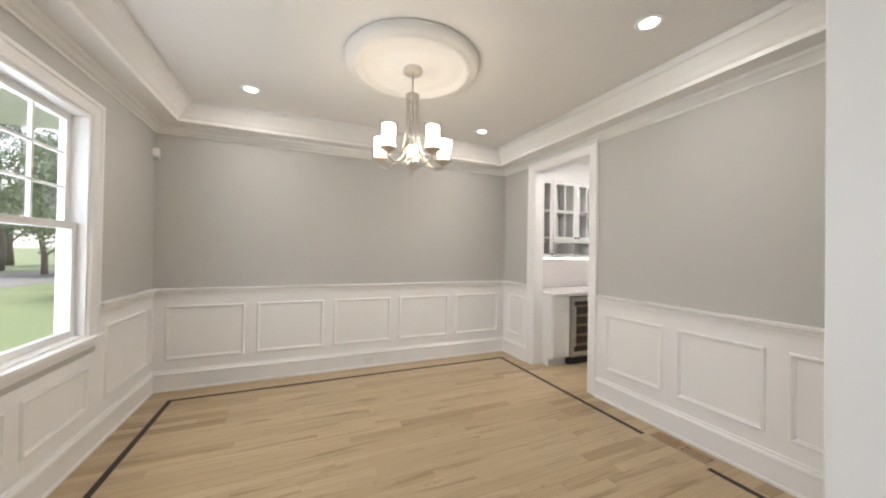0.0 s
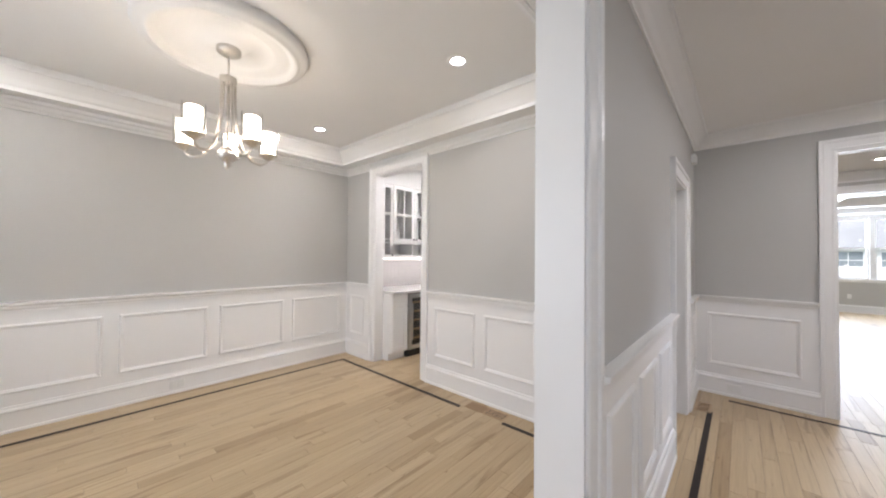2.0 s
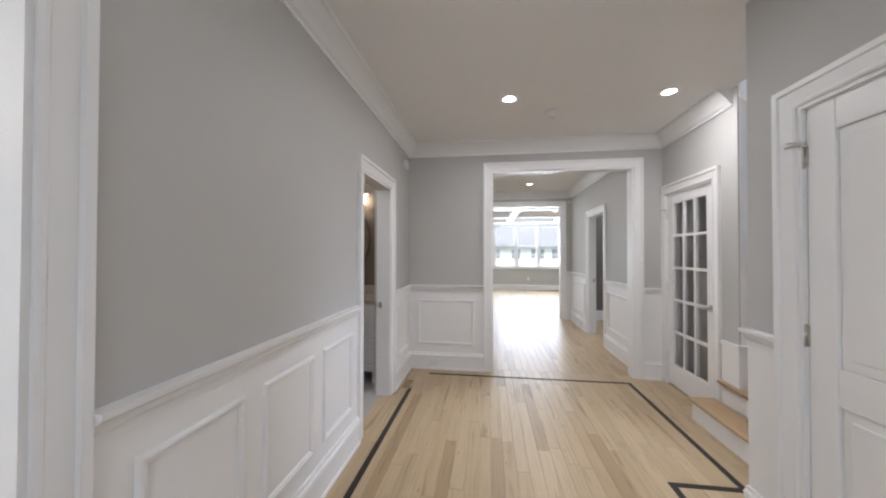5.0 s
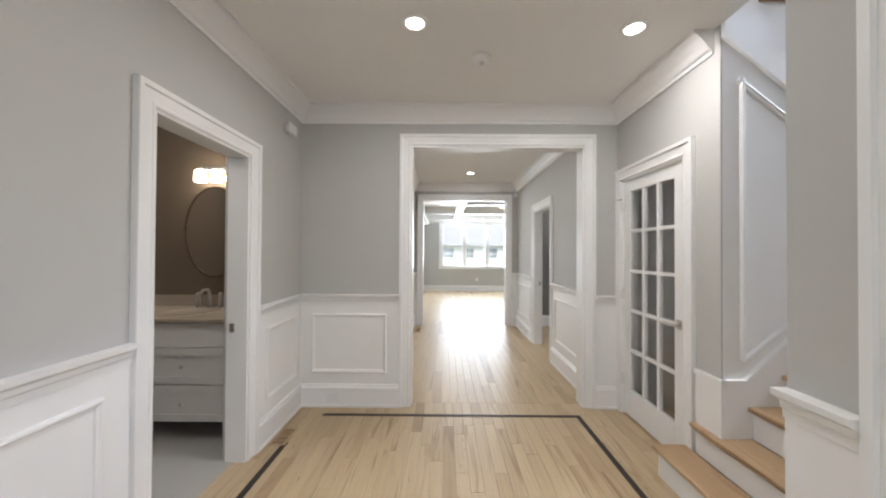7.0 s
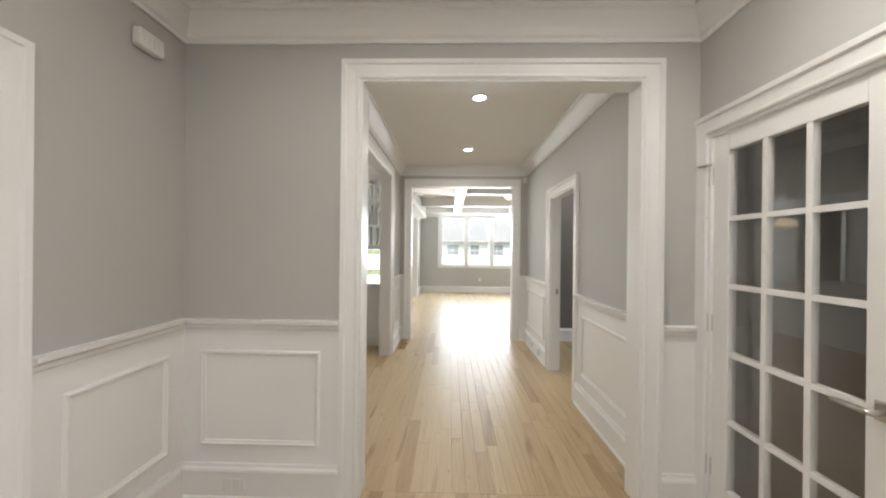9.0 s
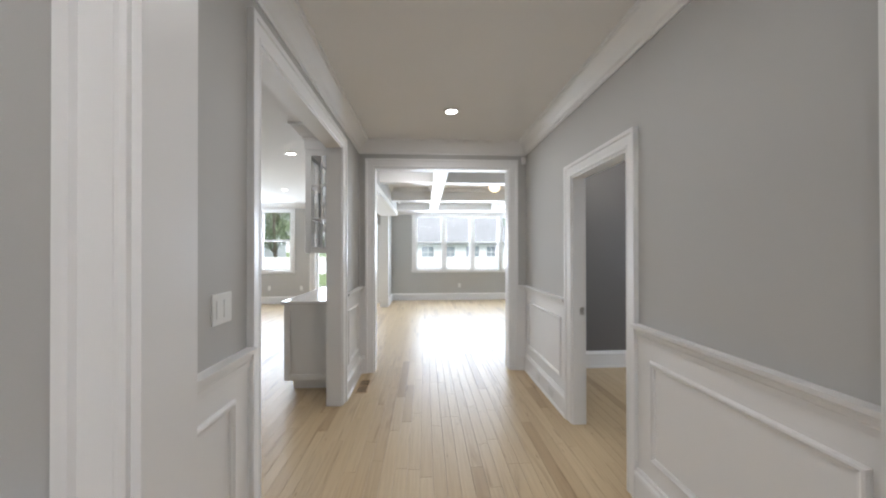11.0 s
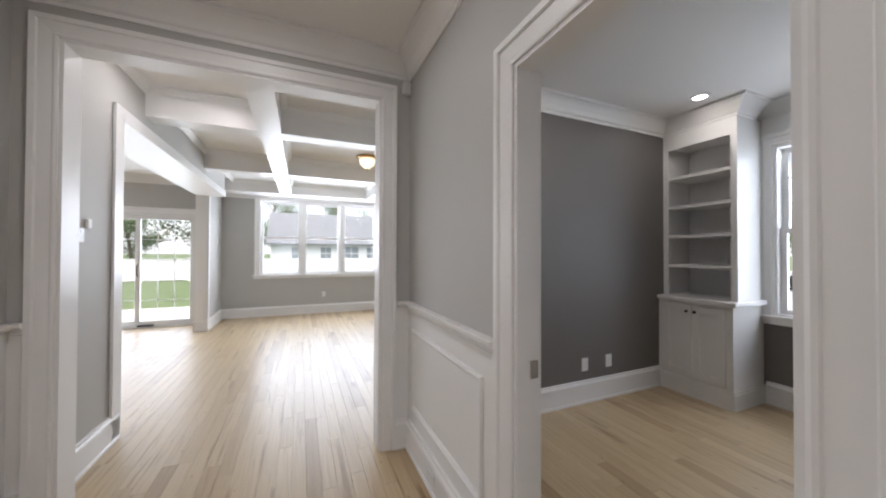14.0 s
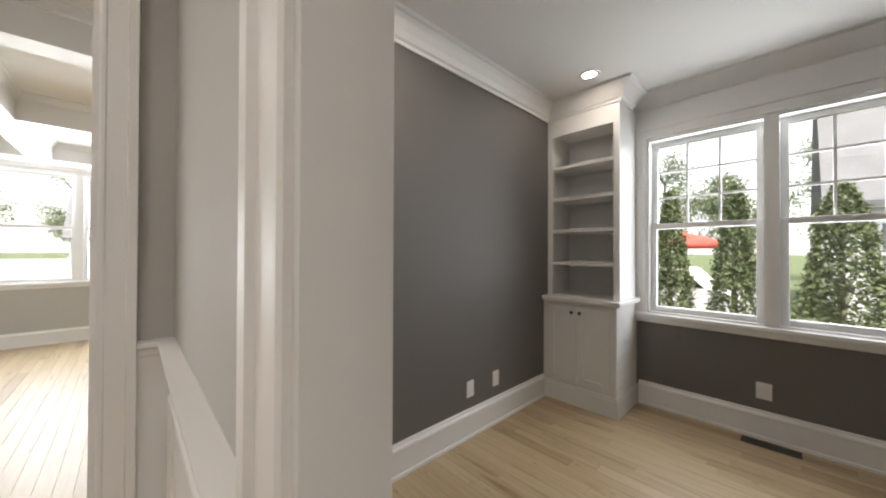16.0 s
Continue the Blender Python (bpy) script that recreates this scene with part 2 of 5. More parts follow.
def wall(name, x0, x1, y0, y1, z0, z1, openings=(), low=None, high=None, label="painted gray plaster wall"):
    """A wall along its longer side with openings (from, to, bottom, top); low and high are the paints of the faces towards - and +."""
    low, high = low or WALL, high or WALL
    along_x = (x1 - x0) > (y1 - y0)
    a0, a1 = (x0, x1) if along_x else (y0, y1)
    bm = bmesh.new()

    def piece(a, b, c, d):
        if b - a > 1e-4 and d - c > 1e-4:
            if along_x:
                box(bm, a, b, y0, y1, c, d)
            else:
                box(bm, x0, x1, a, b, c, d)
    at = a0
    for o0, o1, b, t in sorted(openings):
        piece(at, o0, z0, z1)
        piece(o0, o1, z0, b)
        piece(o0, o1, t, z1)
        at = o1
    piece(at, a1, z0, z1)
    bmesh.ops.recalc_face_normals(bm, faces=bm.faces)
    for f in bm.faces:
        k = f.normal.y if along_x else f.normal.x
        f.material_index = 1 if k > 0.5 else (0 if k < -0.5 else (0 if abs(f.normal.z) < 2 else 0))
    return structure(finish(name, bm, [low, high]), label, "wall")


# ---- plan ----
CZ = 2.72
DZ = 2.815
HL, HR, HE = 0.34, -2.555, 4.25
DX0, DX1, DY1 = -1.68, 2.40, 4.25
CL, CR, CE = -0.38, -2.375, 7.615
SW = -5.58
FX, NX, KY = 13.3, 12.85, 4.65
PF, PB = 3.38, 4.02
COAT_Y, COAT_X = -1.975, 2.19

wall("wall_hall_dining", DX0, 2.42, HL, 0.50, 0, DZ, [(-1.15, 0.83, 0, 2.40)])
wall("wall_hall_powder", 2.42, HE, HL, 0.50, 0, CZ, [(2.70, 3.44, 0, 2.045)], WALL, BROWN)
wall("wall_dining_powder", DX1, 2.53, 0.50, 2.15, 0, DZ, (), WALL, BROWN)
wall("wall_dining_pantry", DX1, 2.53, 2.15, DY1, 0, DZ, [(2.685, 3.585, 0, 2.48)])
wall("wall_dining_back", -1.83, 4.39, DY1, 4.40, 0, DZ)
wall("wall_front", -1.83, DX0, -5.73, DY1, 0, DZ, [(1.18, 3.16, 0.80, 2.31), (-1.5, -0.35, 0.25, 2.05)])
wall("wall_hall_end", HE, 4.39, -2.7, 0.43, 0, CZ, [(-2.25, -0.665, 0, 2.38)])
wall("wall_powder_end", HE, 4.39, 0.43, 2.15, 0, CZ, (), BROWN, WALL)
wall("wall_pantry_end", HE, 4.39, 2.15, 4.25, 0, CZ, (), WALL, WALL)
wall("wall_pantry_back", 2.53, HE, PB, PB + 0.1, 0, CZ, ())
wall("wall_powder_pantry", 2.53, HE, 2.10, 2.20, 0, CZ, (), BROWN, WALL)
wall("wall_hall_closet", 3.25, HE, -2.68, HR, 0, CZ, [(3.405, 4.18, 0, 2.045)])
wall("wall_closet_back", 3.25, 4.25, -3.6, -3.5, 0, CZ, ())
wall("wall_hall_closet_return", 3.12, 3.25, HR - 0.01, HR, 0, CZ, ())
wall("wall_stair", 3.12, 3.25, -6.0, HR - 0.01, 0, 5.3, (), TRIM, WALL, "white panelled stair wall")
wall("wall_coat_closet", DX0, 2.11, COAT_Y - 0.12, COAT_Y, 0, CZ, [(1.09, 1.90, 0, 2.045)])
wall("wall_stair_low", 2.11, COAT_X, -6.0, COAT_Y, 0, CZ + 0.2, ())
wall("wall_stair_back", 1.2, 3.25, -6.15, -6.0, 0, 5.3, [(2.15, 3.05, 3.6, 4.8)])
wall("wall_stair_upper", 1.2, 1.32, -6.0, -2.4, CZ + 0.2, 5.3, ())
wall("wall_stair_upper_hall", 1.2, 3.25, -2.55, -2.43, CZ + 0.14, 5.3, ())
wall("wall_corridor_kitchen", 4.39, CE + 0.01, CL, -0.25, 0, CZ, [(5.25, 6.79, 0, 2.40)])
wall("wall_family_stub", 7.755, 8.52, -0.43, -0.27, 0, CZ, ())
wall("wall_corridor_study", 4.39, CE + 0.01, -2.475, CR, 0, CZ, [(5.595, 6.35, 0, 2.045)], DARK, WALL)
wall("wall_family_opening", CE, 7.755, -2.45, -0.25, 0, CZ + 0.1, [(-2.172, -0.55, 0, 2.42)])
wall("wall_study_family", 7.635, 7.755, SW, -2.45, 0, CZ + 0.1, (), DARK, WALL)
wall("wall_study_window", 3.25, 7.755, -5.73, SW, 0, CZ, [(5.33, 6.91, 0.80, 2.33)], DARK, DARK)
wall("wall_study_back", HE, 4.39, SW, -2.7, 0, CZ, (), WALL, DARK)
wall("wall_family_far", FX, 13.45, -5.05, -0.03, 0, CZ + 0.1, [(-4.19, -0.87, 0.87, 2.47)])
wall("wall_family_side", 7.755, 13.45, -5.05, -4.9, 0, CZ + 0.1, ())
wall("wall_nook_return", 12.19, FX, -0.19, -0.03, 0, CZ + 0.1, ())
wall("wall_nook", NX, 13.0, -0.03, KY, 0, CZ, [(0.12, 1.88, 0, 2.05), (2.47, 4.18, 0.88, 2.54)])
wall("wall_kitchen_side", 4.26, 13.0, KY, 4.80, 0, CZ, [(9.9, 10.85, 0, 2.40)])
wall("wall_kitchen_end", HE, 4.39, 4.40, KY, 0, CZ, ())
wall("wall_passage", 9.5, 11.3, 6.3, 6.42, 0, CZ, ())
wall("wall_passage_side", 11.0, 11.12, 4.8, 6.3, 0, CZ, ())
wall("wall_passage_end", 9.6, 9.72, 4.8, 6.3, 0, CZ, ())


def slab(name, x0, x1, y0, y1, z=CZ, label="smooth white painted ceiling"):
    bm = bmesh.new()
    box(bm, x0, x1, y0, y1, z, z + 0.12)
    return structure(finish(name, bm, CEIL), label, "ceiling")


slab("ceiling_dining", -1.83, 2.42, 0.5, 4.4, DZ)
slab("ceiling_hall_front", -1.83, 2.15, -2.1, 0.5)
slab("ceiling_hall", 2.15, 4.39, HR, 0.5)
slab("ceiling_powder_pantry", 2.42, 4.39, 0.5, 4.4)
slab("ceiling_hall_closet", 3.25, 4.39, -3.6, HR)
slab("ceiling_coat_closet", -1.83, 2.15, -5.73, -2.1)
slab("ceiling_corridor", 4.39, 7.67, -2.45, -0.3)
slab("ceiling_study", 3.25, 7.67, -5.73, -2.45)
slab("ceiling_kitchen", 4.39, 13.0, -0.3, 4.8)
slab("ceiling_family", 7.67, 13.45, -5.05, -0.3, CZ + 0.06)
slab("ceiling_family_bay", 13.0, 13.45, -0.3, -0.03, CZ + 0.06)
slab("ceiling_stair", 1.2, 3.25, -6.15, -2.4, 5.3)
slab("ceiling_passage", 9.5, 11.3, 4.8, 6.42)

# perimeter soffit of the tray ceiling in the dining room
bm = bmesh.new()
SZ, SI = 2.635, 0.22
box(bm, DX0, DX0 + SI, 0.5, DY1, SZ, DZ)
box(bm, DX1 - SI, DX1, 0.5, DY1, SZ, DZ)
box(bm, DX0 + SI, DX1 - SI, 0.5, 0.5 + SI, SZ, DZ)
box(bm, DX0 + SI, DX1 - SI, DY1 - SI, DY1, SZ, DZ)
structure(finish("ceiling_soffit", bm, CEIL), "white soffit round the tray ceiling", "ceiling")

# ---- trim ----
CROWN = [(0, 0), (0.012, 0), (0.014, 0.02), (0.03, 0.03), (0.05, 0.06), (0.085, 0.1), (0.105, 0.118), (0.12, 0.122), (0.125, 0.143), (0, 0.143)]
SMALL = [(0, 0), (0.01, 0), (0.014, 0.016), (0.03, 0.03), (0.045, 0.055), (0.06, 0.066), (0.063, 0.088), (0, 0.088)]
RAIL = [(0, -0.085), (0.014, -0.085), (0.016, -0.06), (0.022, -0.052), (0.024, -0.034), (0.036, -0.026), (0.05, -0.018), (0.052, 0), (0, 0)]
BASE = [(0, 0), (0.03, 0), (0.03, 0.018), (0.022, 0.024), (0.022, 0.155), (0.03, 0.162), (0.026, 0.176), (0.017, 0.184), (0.014, 0.2), (0, 0.2)]
CASING = [(0, 0), (0, 0.014), (0.008, 0.018), (0.016, 0.018), (0.02, 0.015), (0.07, 0.02), (0.075, 0.03), (0.098, 0.032), (0.1, 0.028), (0.1, 0)]
PANEL = [(0, 0), (0, 0.005), (0.006, 0.016), (0.014, 0.018), (0.022, 0.012), (0.03, 0.01), (0.034, 0)]
UP = Vector((0, 0, 1))


def run(name, prof, p0, p1, inward, z, m0=1, m1=1, label="white painted moulding", category="trim", mat=None):
    bm = bmesh.new()
    sweep(bm, prof, (*p0, z), (*p1, z), (*inward, 0), UP, m0, m1)
    return structure(finish(name, bm, mat or TRIM), label, category)


def wainscot(p0, p1, inward, m0=1, m1=1, panels=None, base=True, top=1.015):
    """White panelled dado: backing board, baseboard, chair rail and picture-frame mouldings."""
    p0, p1, inward = Vector(p0), Vector(p1), Vector(inward)
    w = (p1 - p0).normalized()
    n3, w3 = Vector((*inward, 0)), Vector((*w, 0))
    length = (p1 - p0).length
    bm = bmesh.new()
    sweep(bm, [(0, 0.0), (0.008, 0.0), (0.008, top - 0.04), (0, top - 0.04)], (*p0, 0), (*p1, 0), n3, UP, m0, m1)
    structure(finish("wainscot_panel_board", bm, TRIM), "white painted wainscot board", "wainscot")
    if top > 0.95:
        run("chair_rail", RAIL, p0, p1, inward, top, m0, m1, "white moulded chair rail")
    if base:
        run("baseboard", BASE, p0 + inward * 0.006, p1 + inward * 0.006, inward, 0, m0, m1, "tall white moulded baseboard", "baseboard")
    count = panels if panels is not None else max(1, round(length / 0.72))
    gap = 0.11
    width = (length - gap * (count + 1)) / count if count else 0
    for k in range(count):
        if width < 0.12:
            break
        a = p0 + w * (gap + k * (width + gap)) + inward * 0.006
        b = a + w * width
        z0, z1 = 0.30, min(0.84, top - 0.11)
        bm = bmesh.new()
        A, B = Vector((*a, 0)), Vector((*b, 0))
        sweep(bm, PANEL, A + UP * z0, B + UP * z0, UP, n3, 1, 1)
        sweep(bm, PANEL, B + UP * z1, A + UP * z1, -UP, n3, 1, 1)
        sweep(bm, PANEL, A + UP * z1, A + UP * z0, w3, n3, 1, 1)
        sweep(bm, PANEL, B + UP * z0, B + UP * z1, -w3, n3, 1, 1)
        structure(finish("panel_moulding", bm, TRIM), "white picture-frame panel moulding", "trim")


def casing(name, axis, face, a, b, top, out, bottom=0.0, head=CASING, depth=0.0, sill=False):
    """Moulded trim round an opening on the wall face; out is +1 or -1. depth: lining through the wall."""
    n = Vector((0, out, 0)) if axis == "x" else Vector((out, 0, 0))
    w = Vector((1, 0, 0)) if axis == "x" else Vector((0, 1, 0))

    def pt(s, z):
        return Vector((s, face, z)) if axis == "x" else Vector((face, s, z))
    bm = bmesh.new()
    sweep(bm, head, pt(a, bottom), pt(a, top), -w, n, 0, -1)
    sweep(bm, head, pt(b, bottom), pt(b, top), w, n, 0, -1)
    sweep(bm, head, pt(a, top), pt(b, top), UP, n, -1, -1)
    if depth:
        d0, d1 = sorted((face + out * 0.004, face - out * (depth + 0.004)))
        t = 0.016
        for s0, s1, z0, z1 in ((a - 0.002, a + t, bottom, top), (b - t, b + 0.002, bottom, top), (a + t, b - t, top - t, top + 0.002)):
            if axis == "x":
                box(bm, s0, s1, d0, d1, z0, z1)
            else:
                box(bm, d0, d1, s0, s1, z0, z1)
    return structure(finish(name, bm, TRIM), "white moulded casing round an opening", "trim")


# crowns
for p0, p1, n in (((DX0, DY1), (DX1, DY1), (0, -1)), ((DX1, 0.5), (DX0, 0.5), (0, 1)), ((DX0, 0.5), (DX0, DY1), (1, 0))):
    run("crown_moulding", SMALL, p0, p1, n, SZ - 0.088, 1, 1, "white lower crown moulding")
run("crown_moulding", SMALL, (DX1, DY1), (DX1, 3.685), (-1, 0), SZ - 0.088, 1, 0, "white lower crown moulding")
run("crown_moulding", SMALL, (DX1, 2.585), (DX1, 0.5), (-1, 0), SZ - 0.088, 0, 1, "white lower crown moulding")
bm = bmesh.new()
box(bm, DX1 - 0.03, DX1, 2.585, 3.685, 2.58, SZ - 0.001)
box(bm, DX1 - 0.045, DX1, 2.575, 3.695, SZ - 0.03, SZ - 0.002)
structure(finish("trim_pantry_head", bm, TRIM), "white head board over the pantry opening", "trim")
ix0, ix1, iy0, iy1 = DX0 + SI, DX1 - SI, 0.5 + SI, DY1 - SI
TRAY = [(0, -0.012), (0.02, -0.012), (0.024, 0.015), (0.04, 0.03), (0.06, 0.06), (0.095, 0.1), (0.12, 0.125), (0.135, 0.13), (0.14, 0.179), (0, 0.179)]
for p0, p1, n in (((ix0, iy1), (ix1, iy1), (0, -1)), ((ix1, iy1), (ix1, iy0), (-1, 0)), ((ix1, iy0), (ix0, iy0), (0, 1)), ((ix0, iy0), (ix0, iy1), (1, 0))):
    run("tray_crown_moulding", TRAY, p0, p1, n, SZ, 1, 1, "white upper crown moulding of the tray ceiling")
KZ = CZ - 0.143
for p0, p1, n, m0, m1 in (
        ((DX0, HL), (HE, HL), (0, -1), 1, 1), ((HE, HL), (HE, HR), (-1, 0), 1, 1), ((HE, HR), (3.16, HR), (0, 1), 1, 0),
        ((DX0, COAT_Y), (DX0, HL), (1, 0), 1, 1),
        ((4.39, CL), (CE, CL), (0, -1), 1, 1), ((CE, CL), (CE, CR), (-1, 0), 1, 1), ((CE, CR), (4.39, CR), (0, 1), 1, 1), ((4.39, CR), (4.39, CL), (1, 0), 1, 1),
        ((7.635, -2.475), (7.635, SW), (-1, 0), 1, 1), ((7.635, SW), (4.39, SW), (0, 1), 1, 1), ((4.39, SW), (4.39, -2.475), (1, 0), 1, 1), ((4.39, -2.475), (7.635, -2.475), (0, -1), 1, 1),
        ((NX, KY), (NX, -0.03), (-1, 0), 1, 1), ((4.39, KY), (NX, KY), (0, -1), 1, 1), ((4.39, -0.27), (8.5, -0.27), (0, 1), 1, 0)):
    run("crown_moulding", CROWN, p0, p1, n, KZ, m0, m1, "white crown moulding")
run("crown_moulding", CROWN, (FX, -0.19), (FX, -4.9), (-1, 0), KZ - 0.1, 1, 1, "white crown moulding")

# white frieze over the study window
bm = bmesh.new()
box(bm, 4.39, 6.99, SW, SW + 0.014, 2.435, KZ + 0.01)
structure(finish("trim_frieze_board", bm, TRIM), "white frieze board under the crown", "trim")

# dado
wainscot((DX0, DY1), (DX1, DY1), (0, -1), panels=5)
wainscot((DX1, DY1), (DX1, 3.685), (-1, 0), 1, 0, 1)
wainscot((DX1, 2.585), (DX1, 0.5), (-1, 0), 0, 1, 3)
wainscot((DX1, 0.5), (0.93, 0.5), (0, 1), 1, 0, 2)
wainscot((DX0, 0.5), (DX0, 1.07), (1, 0), 1, 0, 1)
wainscot((DX0, 1.07), (DX0, 3.27), (1, 0), 0, 0, 3, True, 0.72)
wainscot((DX0, 3.27), (DX0, DY1), (1, 0), 0, 1, 1)
wainscot((0.93, HL), (2.60, HL), (0, -1), 0, 0, 3)
wainscot((3.54, HL), (HE, HL), (0, -1), 0, 1, 1)
wainscot((HE, HL), (HE, -0.565), (-1, 0), 1, 0, 1)
wainscot((HE, -2.35), (HE, HR), (-1, 0), 0, 1, 1)
wainscot((COAT_X, COAT_Y), (2.0, COAT_Y), (0, 1), 0, 0, 1)
wainscot((0.99, COAT_Y), (DX0, COAT_Y), (0, 1), 0, 1, 3)
wainscot((4.39, CL), (5.15, CL), (0, -1), 1, 0, 1)
wainscot((6.89, CL), (CE, CL), (0, -1), 0, 1, 1)
wainscot((CE, CL), (CE, -0.45), (-1, 0), 1, 0, 0)
wainscot((CE, -2.272), (CE, CR), (-1, 0), 0, 1, 0)
wainscot((CE, CR), (6.45, CR), (0, 1), 1, 0, 1)
wainscot((5.495, CR), (4.39, CR), (0, 1), 0, 1, 1)

# plain baseboards
for p0, p1, n, m0, m1 in (
        ((7.635, -2.475), (7.635, -5.07), (-1, 0), 1, 0), ((6.97, SW), (4.39, SW), (0, 1), 0, 1), ((4.39, SW), (4.39, -2.475), (1, 0), 1, 1),
        ((FX, -0.19), (FX, -4.9), (-1, 0), 1, 1), ((12.19, -0.19), (FX, -0.19), (0, -1), -1, 1), ((12.19, -0.03), (12.19, -0.19), (-1, 0), -1, -1),
        ((NX, 2.0), (NX, KY), (-1, 0), 0, 1), ((NX, KY), (10.97, KY), (0, -1), 1, 0), ((9.8, KY), (4.39, KY), (0, -1), 0, 1),
        ((7.755, -0.43), (8.52, -0.43), (0, -1), 1, 0), ((7.755, -2.3), (7.755, -4.9), (1, 0), 0, 1), ((2.53, 0.5), (2.53, 2.1), (1, 0), 1, 1)):
    run("baseboard", BASE, p0, p1, n, 0, m0, m1, "tall white moulded baseboard", "baseboard")

# casings
casing("trim_dining_opening", "x", HL, -1.15, 0.83, 2.40, -1, depth=0.16)
casing("trim_dining_opening", "x", 0.50, -1.15, 0.83, 2.40, 1)
casing("trim_powder_door", "x", HL, 2.70, 3.44, 2.045, -1, depth=0.13)
casing("trim_pantry_opening", "y", DX1, 2.685, 3.585, 2.48, -1, depth=0.13)
casing("trim_hall_opening", "y", HE, -2.25, -0.665, 2.38, -1, depth=0.13)
casing("trim_hall_opening", "y", 4.39, -2.25, -0.665, 2.38, 1)
casing("trim_closet_door", "x", HR, 3.405, 4.18, 2.045, 1, depth=0.13)
casing("trim_coat_closet_door", "x", COAT_Y, 1.09, 1.90, 2.045, 1, depth=0.12)
casing("trim_kitchen_opening", "x", CL, 5.25, 6.79, 2.40, -1, depth=0.13)
casing("trim_study_door", "x", CR, 5.595, 6.35, 2.045, 1, depth=0.10)
casing("trim_study_door", "x", -2.475, 5.595, 6.35, 2.045, -1)
casing("trim_family_opening", "y", CE, -2.172, -0.55, 2.42, -1, depth=0.14)
casing("trim_family_opening", "y", 7.755, -2.172, -0.55, 2.42, 1)
casing("trim_slider", "y", NX, 0.12, 1.88, 2.05, -1)
casing("trim_passage", "x", KY, 9.9, 10.85, 2.40, -1, depth=0.15)


# ---- windows ----
def sash(bm, put, a, b, z0, z1, d, w=0.045):
    """One sash: stiles and rails about 35 mm thick."""
    for s0, s1, y0, y1 in ((a, a + w, z0, z1), (b - w, b, z0, z1), (a + w, b - w, z0, z0 + w), (a + w, b - w, z1 - w, z1)):
        put(bm, s0, s1, d, d + 0.035, y0, y1)


def window(name, axis, face, out, a, b, z0, z1, units, grid=(0, 0), label="white double-hung window", wall_depth=0.15):
    """Double-hung units side by side in an opening. out points outdoors; grid: columns and rows of bars in the upper sash."""
    root = structure(new(name), label, "window")
    root.location = (((a + b) / 2), face, z0) if axis == "x" else (face, (a + b) / 2, z0)

    def put(bm, s0, s1, d0, d1, y0, y1):
        e0, e1 = sorted((face + out * d0, face + out * d1))
        if axis == "x":
            box(bm, s0, s1, e0, e1, y0, y1)
        else:
            box(bm, e0, e1, s0, s1, y0, y1)
    bm = bmesh.new()
    t = 0.02
    put(bm, a, a + t, 0, wall_depth, z0, z1)
    put(bm, b - t, b, 0, wall_depth, z0, z1)
    put(bm, a + t, b - t, 0, wall_depth, z1 - t, z1)
    put(bm, a + t, b - t, 0, wall_depth, z0, z0 + t)
    pitch = (b - a) / units
    for k in range(1, units):
        put(bm, a + k * pitch - 0.04, a + k * pitch + 0.04, -0.012, wall_depth, z0 + t, z1 - t)
    finish("frame", bm, TRIM, root)
    bm = bmesh.new()
    put(bm, a - 0.13, b + 0.13, -0.045, 0.03, z0 - 0.028, z0 + 0.004)
    put(bm, a - 0.1, b + 0.1, -0.02, 0, z0 - 0.075, z0 - 0.028)
    finish("sill", bm, TRIM, root, 0.004)
    mid = (z0 + z1) / 2
    for k in range(units):
        s0, s1 = a + k * pitch + (0.04 if k else t), a + (k + 1) * pitch - (0.04 if k < units - 1 else t)
        bm = bmesh.new()
        sash(bm, put, s0, s1, z0 + t, mid + 0.022, 0.05)
        put(bm, (s0 + s1) / 2 - 0.03, (s0 + s1) / 2 + 0.03, 0.035, 0.05, mid + 0.004, mid + 0.02)
        finish("lower_sash", bm, VINYL, root, 0.003)
        bm = bmesh.new()
        sash(bm, put, s0, s1, mid - 0.022, z1 - t, 0.09)
        cols, rows = grid
        for c in range(1, cols):
            s = s0 + 0.045 + (s1 - s0 - 0.09) * c / cols
            put(bm, s - 0.008, s + 0.008, 0.098, 0.118, mid + 0.02, z1 - t - 0.044)
        for r in range(1, rows):
            z = mid + 0.022 + (z1 - t - 0.045 - mid - 0.022) * r / rows
            put(bm, s0 + 0.045, s1 - 0.045, 0.099, 0.117, z - 0.008, z + 0.008)
        finish("upper_sash", bm, VINYL, root)
        for y0, y1, d in ((z0 + t + 0.045, mid - 0.022, 0.066), (mid + 0.022, z1 - t - 0.045, 0.107)):
            bm = bmesh.new()
            put(bm, s0 + 0.044, s1 - 0.044, d, d + 0.004, y0, y1)
            finish("pane", bm, GLASS, root).visible_shadow = False
    casing("trim_" + name, axis, face, a, b, z1, -out, z0)
    return root


window("window_dining", "y", DX0, -1, 1.18, 3.16, 0.80, 2.31, 2, (3, 3))
window("window_study", "x", SW, -1, 5.33, 6.91, 0.80, 2.33, 2, (3, 3))
window("window_family", "y", FX, 1, -4.19, -0.87, 0.87, 2.47, 4)
window("window_kitchen", "y", NX, 1, 2.47, 4.18, 0.88, 2.54, 2)

# ---- floors ----
bm = bmesh.new()
box(bm, -1.83, 13.45, -6.15, 4.8, -0.15, -0.012)
box(bm, 9.5, 11.3, 4.8, 6.42, -0.15, -0.012)
structure(finish("floor", bm, BOARD_JOINT), "subfloor under the oak boards", "floor")

